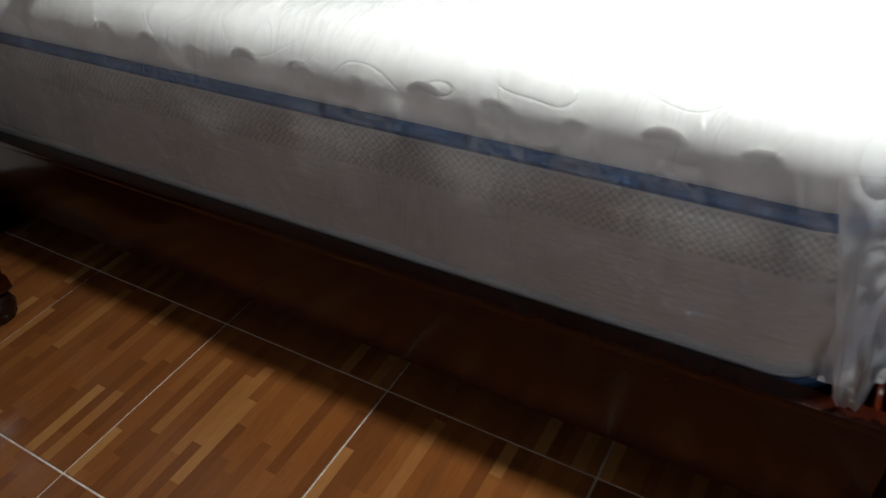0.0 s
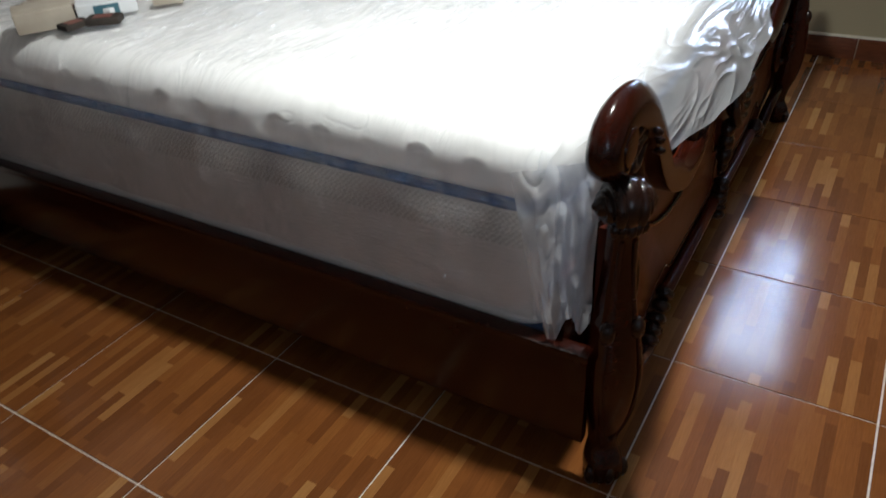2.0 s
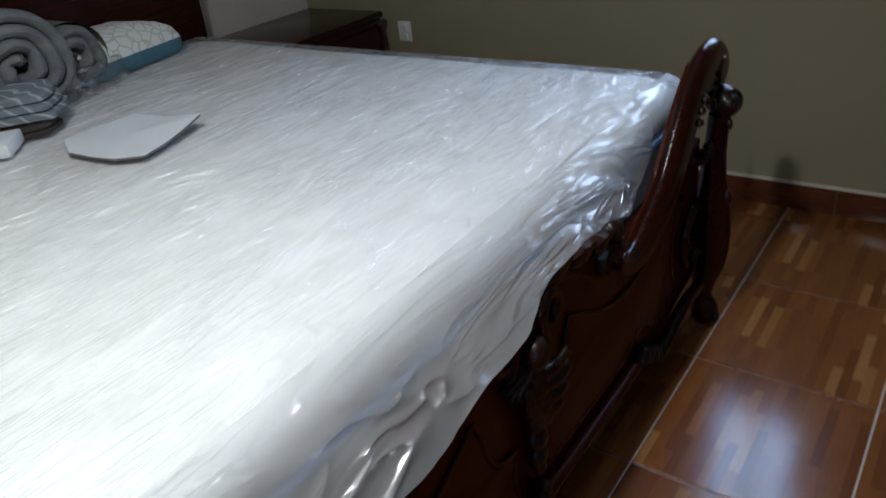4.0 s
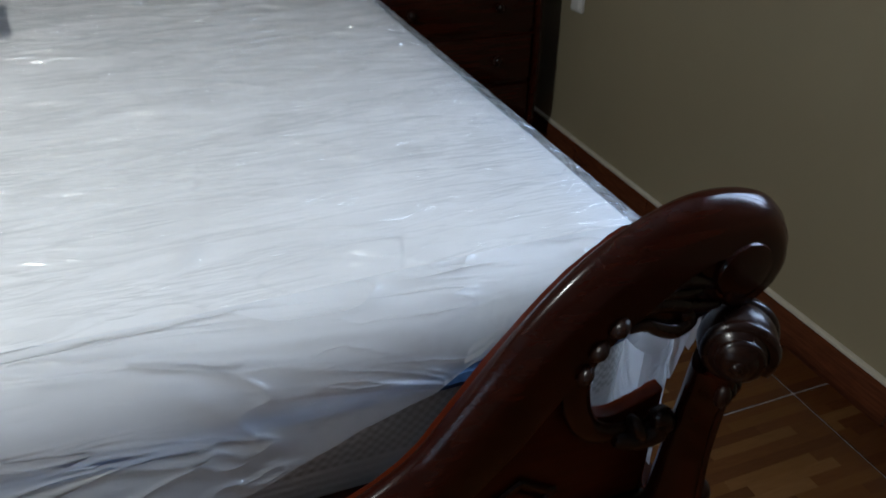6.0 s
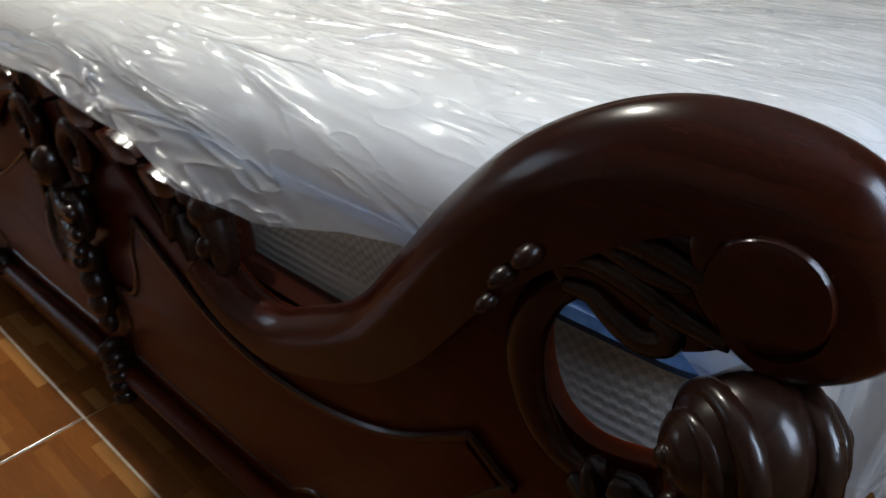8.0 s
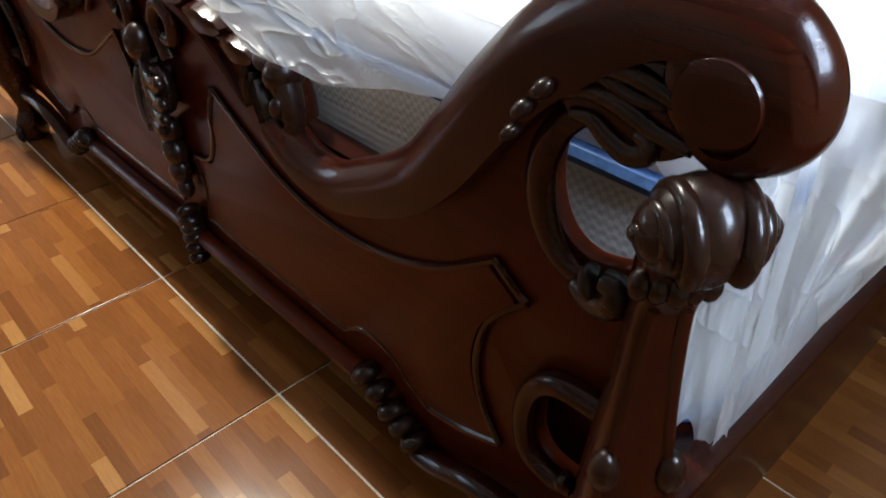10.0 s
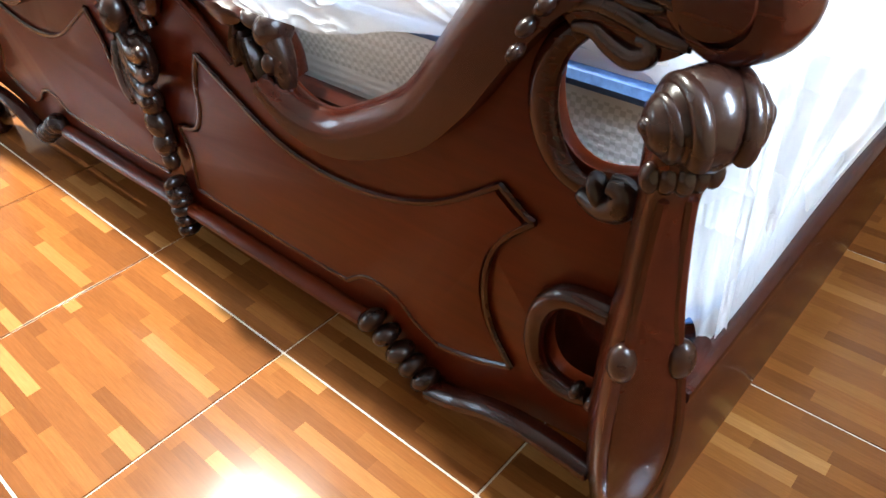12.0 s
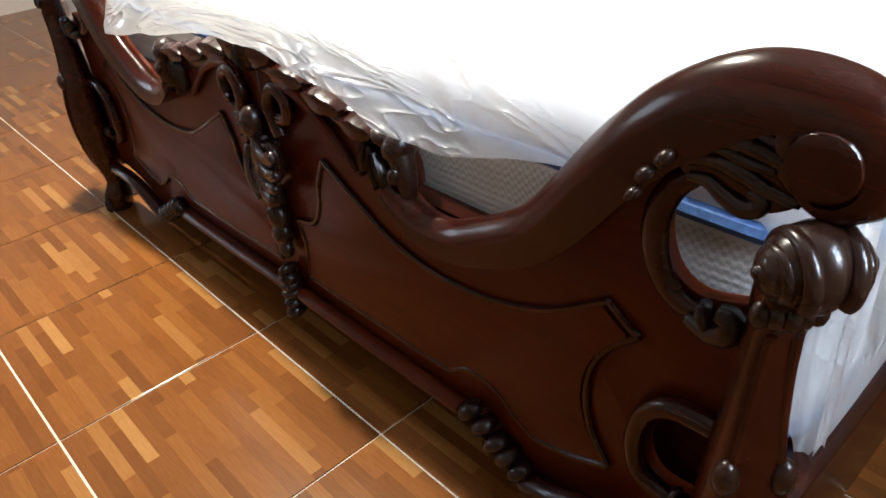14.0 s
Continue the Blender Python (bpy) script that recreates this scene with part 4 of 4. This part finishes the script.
# ---- nightstands ----


def nightstand(place, label):
    ns = thing("nightstand", place, label, "nightstand", "nightstands beside the bed")
    w, d, h = 0.65, 0.48, 0.69
    part("carcass", box(-w / 2 + 0.02, w / 2 - 0.02, 0.02, d, 0.10, h - 0.035, 0.006), WOOD, ns)
    part("top", box(-w / 2, w / 2, 0.0, d, h - 0.028, h, 0.009), WOOD, ns, "polished red-brown top with a moulded edge")
    part("cornice", box(-w / 2 + 0.010, w / 2 - 0.010, 0.010, d, h - 0.05, h - 0.029, 0.007), WOOD, ns)
    part("plinth", box(-w / 2 + 0.008, w / 2 - 0.008, 0.008, d, 0.075, 0.115, 0.008), WOOD, ns)
    for i in range(3):
        z0 = 0.13 + i * 0.172
        drawer = part("drawer", box(-w / 2 + 0.045, w / 2 - 0.045, 0.004, 0.03, z0, z0 + 0.155, 0.008), WOOD, ns)
        for s in (-1, 1):
            part("knob", blob((s * 0.15, -0.008, z0 + 0.078), (0.014, 0.016, 0.014)), WOOD_CARVED, drawer)
    for sx in (-1, 1):
        for yy in (0.05, d - 0.05):
            rings = [[Vector((sx * (w / 2 - 0.055) + r * math.cos(a * math.tau / 16), yy + r * math.sin(a * math.tau / 16), z)) for a in range(16)] for r, z in ((0.028, 0.0), (0.045, 0.012), (0.050, 0.035), (0.042, 0.058), (0.028, 0.078))]
            part("foot", loft(rings), WOOD_CARVED, ns)
        part("corner_moulding", tube(smooth_line([(sx * (w / 2 - 0.028), 0.014, 0.12), (sx * (w / 2 - 0.020), 0.010, 0.35), (sx * (w / 2 - 0.028), 0.014, 0.63)], 6), 0.014, 8), WOOD, ns)
    return ns


nightstand((2.385, 1.775, 0), "dark mahogany nightstand with drawers beside the beige wall")
nightstand((-0.50, 1.83, 0), "dark mahogany nightstand with bun feet and drawers")

outlet = thing("wall_outlet", (XR, 1.74, 0.575), "small white plastic wall outlet on the beige wall", "outlet")
part("plate", box(-0.011, 0.0, -0.036, 0.036, -0.046, 0.046, 0.004), PLASTIC_WHITE, outlet)
for z in (-0.022, 0.022):
    part("socket", box(-0.0145, -0.010, -0.018, 0.018, z - 0.014, z + 0.014, 0.002), PLASTIC_WHITE, outlet)

# ---- things lying on the bed ----
TOPZ = 0.757


def rolled_blanket(place, radius, y0, y1, turns, label, phase=0.0):
    """A plush blanket rolled into a spiral, its axis along y."""
    ob = thing("rolled_blanket", place, label, "blanket")
    n = int(turns * 30)
    rings = []
    for i in range(n + 1):
        q = i / n
        a = phase + q * turns * math.tau
        r = 0.016 + (radius - 0.016) * q
        rad = Vector((math.cos(a), 0, math.sin(a)))
        th = radius / turns * 0.43
        wob = 0.016 * noise.noise(Vector((q * 9, radius * 10, 2))) + 0.010 * math.sin(a * 3)
        ring = []
        for t, yy in ((-th, y0 + 0.02), (-th * 0.6, y0 + 0.006), (0, y0), (th * 0.6, y0 + 0.006), (th, y0 + 0.02), (th * 1.05, (y0 + y1) / 2), (th, y1 - 0.02), (0, y1), (-th, y1 - 0.02), (-th * 0.95, (y0 + y1) / 2)):
            near = 1.0 if yy < (y0 + y1) / 2 else 0.3
            p = rad * (r + t + 0.007 * noise.noise(Vector((a * 1.7, yy * 14, 5)))) + Vector((0, yy + wob * near, radius))
            p.z = max(p.z, 0.002) if q > 0.5 else p.z
            p.z = radius + (p.z - radius) * 0.94 - radius * 0.04
            ring.append(Vector((p.x * 1.06, p.y, max(0.001, p.z))))
        rings.append(ring)
    part("roll", loft(rings), PLUSH, ob)
    body = []
    for k in range(9):
        yy = y0 + 0.035 + (y1 - y0 - 0.06) * k / 8
        body.append([Vector((1.06 * (radius + 0.009) * math.cos(a * math.tau / 40) * (1 + 0.03 * noise.noise(Vector((a, k, 1)))), yy,
                             max(0.0, radius * 0.96 + 0.95 * (radius + 0.008) * math.sin(a * math.tau / 40)))) for a in range(40)])
    part("lining", loft(body, caps=False), PLUSH_BEIGE, ob, "smooth olive-grey outside")
    return ob


rolled_blanket((1.095, 1.74, TOPZ), 0.150, 0.0, 0.46, 3.2, "thick grey plush blanket rolled up near the headboard", 0.4)
rolled_blanket((1.325, 1.86, TOPZ), 0.105, 0.0, 0.32, 2.4, "smaller grey plush blanket rolled up beside the pillow", 2.0)

pillow = thing("pillow", (1.52, 2.055, TOPZ), "white printed pillow with a teal side band on the mattress", "pillow", turn=10)
rings = []
for z, k in ((0.0, 0.93), (0.010, 0.985), (0.052, 1.0)):
    rings.append([Vector((p.x, p.y, z)) for p in round_rect(-0.24 * k, 0.24 * k, -0.15 * k, 0.15 * k, 0.03, 0, 4, 10)])
part("side_band", loft(rings), BLUEGREY, pillow, "teal side band")
rings = []
for z, k in ((0.050, 0.995), (0.062, 0.985), (0.095, 0.90), (0.120, 0.72), (0.135, 0.45), (0.140, 0.15)):
    rings.append([Vector((p.x, p.y, z + 0.004 * noise.noise(p * 18))) for p in round_rect(-0.24 * k, 0.24 * k, -0.15 * k, 0.15 * k, 0.03 * k, 0, 4, 10)])
part("cushion", loft(rings), PILLOW, pillow, "white top with a scale print")

bag = thing("plastic_bag", (1.33, 1.83, TOPZ), "crumpled empty clear plastic bag beside the blanket", "plastic bag")
bm = bmesh.new()
rings = []
for k in range(15):
    x = -0.14 + 0.28 * k / 14
    ring = []
    for a in range(18):
        t = a * math.tau / 18
        q = 0.65 + 0.7 * abs(noise.noise(Vector((x * 22, math.cos(t) * 2, math.sin(t) * 2))))
        ring.append(Vector((x, 0.05 * math.cos(t) * q + x * 0.45, max(0.001, 0.035 + 0.045 * math.sin(t) * q))))
    rings.append(ring)
part("film", loft(rings), FILM_BAG, bag)


def folded_cloth(name, place, turn, sx, sy, h, material, label, category, layers=3):
    ob = thing(name, place, label, category, turn=turn)
    for i in range(layers):
        z0 = h * i / layers
        k = 1 - 0.04 * i
        rings = []
        for z, o in ((z0 + 0.001, 0.93), (z0 + h / layers * 0.25, 1.0), (z0 + h / layers * 0.75, 1.0), (z0 + h / layers * 0.99, 0.93)):
            rings.append([Vector((p.x + 0.006 * math.sin(p.y * 40 + i), p.y, p.z + 0.006 * noise.noise(p * 9))) for p in round_rect(-sx / 2 * k * o, sx / 2 * k * o, -sy / 2 * k * o, sy / 2 * k * o, 0.03, z, 5, 8)])
        part("fold", loft(rings), material, ob)
    return ob


folded_cloth("folded_sheet", (0.955, 1.70, TOPZ + 0.038), -38, 0.36, 0.20, 0.075, BRANCH, "folded grey bedsheet printed with white branches", "bedsheet")
pack = thing("white_pack", (0.835, 1.575, TOPZ), "white plastic-wrapped flat pack under the folded sheet", "package", turn=-40)
part("body", box(-0.10, 0.10, -0.07, 0.07, 0.0, 0.036, 0.008), CARD_WHITE, pack)
folded_cloth("dark_cloth", (0.995, 1.60, TOPZ), -40, 0.14, 0.12, 0.036, BOX_DARK, "small folded dark brown cloth", "cloth", 2)
folded_cloth("dark_cloth", (0.735, 1.68, TOPZ), -30, 0.16, 0.14, 0.038, BOX_DARK, "small folded dark brown cloth under the sheet", "cloth", 2)

rng = random.Random(5)
for x, y, sx, sy, h, turn, print_at in ((0.42, 1.66, 0.20, 0.13, 0.055, -28, 1), (0.27, 1.55, 0.15, 0.10, 0.035, -35, 2), (0.33, 1.78, 0.22, 0.14, 0.045, -20, 0), (0.56, 1.70, 0.13, 0.10, 0.050, -45, 2),
                                        (0.50, 1.90, 0.30, 0.09, 0.040, -18, 0), (0.22, 1.72, 0.12, 0.09, 0.03, -10, 1), (0.12, 1.60, 0.14, 0.11, 0.05, -30, 0), (0.62, 1.58, 0.12, 0.10, 0.025, -25, 0)):
    carton = thing("carton", (x, y, TOPZ), ("cream carton with a dark printed panel on the mattress" if print_at else "plain cream carton lying on the mattress"), "box", "cartons heaped on the bed", turn=turn)
    part("body", box(-sx / 2, sx / 2, -sy / 2, sy / 2, 0.0, h, 0.004), CARD_WHITE if print_at == 2 else BOX_BEIGE, carton)
    if print_at:
        part("printed_panel", box(-sx * 0.22, sx * 0.2, -sy / 2 - 0.0015, -sy / 2 + 0.002, h * 0.15, h * 0.85), BOX_BROWN if print_at == 1 else BOX_TEAL, carton, smooth=False)
        part("printed_panel", box(sx * 0.05, sx * 0.38, -sy * 0.3, sy * 0.2, h - 0.002, h + 0.0012), BOX_TEAL if print_at == 1 else BOX_BROWN, carton, smooth=False)

for i in range(16):
    sx, sy, h = rng.uniform(0.05, 0.11), rng.uniform(0.04, 0.08), rng.uniform(0.012, 0.03)
    x, y = 0.10 + 0.50 * rng.random(), 1.44 + 0.20 * rng.random()
    packet = thing("packet", (x, y, TOPZ + 0.002), "small cream paper packet lying in a heap on the mattress", "packet", "packets heaped on the bed", turn=rng.uniform(-70, 40))
    part("body", box(-sx / 2, sx / 2, -sy / 2, sy / 2, 0.0, h, 0.003), (CARD_WHITE, BOX_BEIGE, BOX_BEIGE, BOX_DARK)[i % 4], packet)
    part("printed_band", box(-sx * 0.3, sx * 0.25, -sy * 0.3, sy * 0.3, h - 0.002, h + 0.001), (BOX_TEAL, BOX_BROWN)[i % 2], packet, smooth=False)

card = thing("card_sheet", (1.06, 1.24, TOPZ), "white card sheet with a dark grey edge, slightly lifted", "card")


def card_z(x, y):
    return 0.004 + 0.020 * max(0.0, (x - 1.0) / 0.21) ** 2 * max(0.0, min(1.0, (1.28 - y) / 0.15)) + 0.004


outline = [(0.935, 1.30), (0.942, 1.20), (0.955, 1.13), (1.0, 1.072), (1.07, 1.088), (1.14, 1.108), (1.214, 1.132), (1.205, 1.27), (1.19, 1.40), (1.09, 1.41), (0.98, 1.40)]
for nm, dz, mat, lab in (("sheet", 0.002, CARD_WHITE, ""), ("edge", 0.0, CARD_EDGE, "dark grey underside")):
    bm = bmesh.new()
    grow = 1.0 if nm == "sheet" else 1.012
    cx, cy = 1.08, 1.25
    rim = [(cx + (x - cx) * grow, cy + (y - cy) * grow) for x, y in outline]
    mid_t, mid_b = bm.verts.new((cx - 1.06, cy - 1.24, card_z(cx, cy) + dz + 0.0022)), bm.verts.new((cx - 1.06, cy - 1.24, card_z(cx, cy) + dz))
    tops = [bm.verts.new((x - 1.06, y - 1.24, card_z(x, y) + dz + 0.0022)) for x, y in rim]
    bots = [bm.verts.new((x - 1.06, y - 1.24, card_z(x, y) + dz - 0.002)) for x, y in rim]
    for i in range(len(rim)):
        j = (i + 1) % len(rim)
        bm.faces.new((tops[i], tops[j], mid_t))
        bm.faces.new((bots[j], bots[i], mid_b))
        bm.faces.new((tops[i], bots[i], bots[j], tops[j]))
    part(nm, bm, mat, card, lab, smooth=False)

# ---- floor tiles ----
TS = 0.45
bm = box(-TS / 2 + 0.0022, TS / 2 - 0.0022, -TS / 2 + 0.0022, TS / 2 - 0.0022, -0.007, 0.0, 0.0012)
first = part("tile", bm, TILE, floor, smooth=False)
tile_mesh = first.data
places = []
for i in range(math.ceil(XL / TS) - 1, math.floor(XR / TS) + 1):
    for j in range(math.ceil(YF / TS) - 1, math.floor(YH / TS) + 1):
        places.append(((i + 0.5) * TS, (j + 0.5) * TS))
for n, (x, y) in enumerate(places):
    ob = first if n == 0 else new("tile", tile_mesh)
    ob.parent = floor
    ob.location = (x, y, 0)
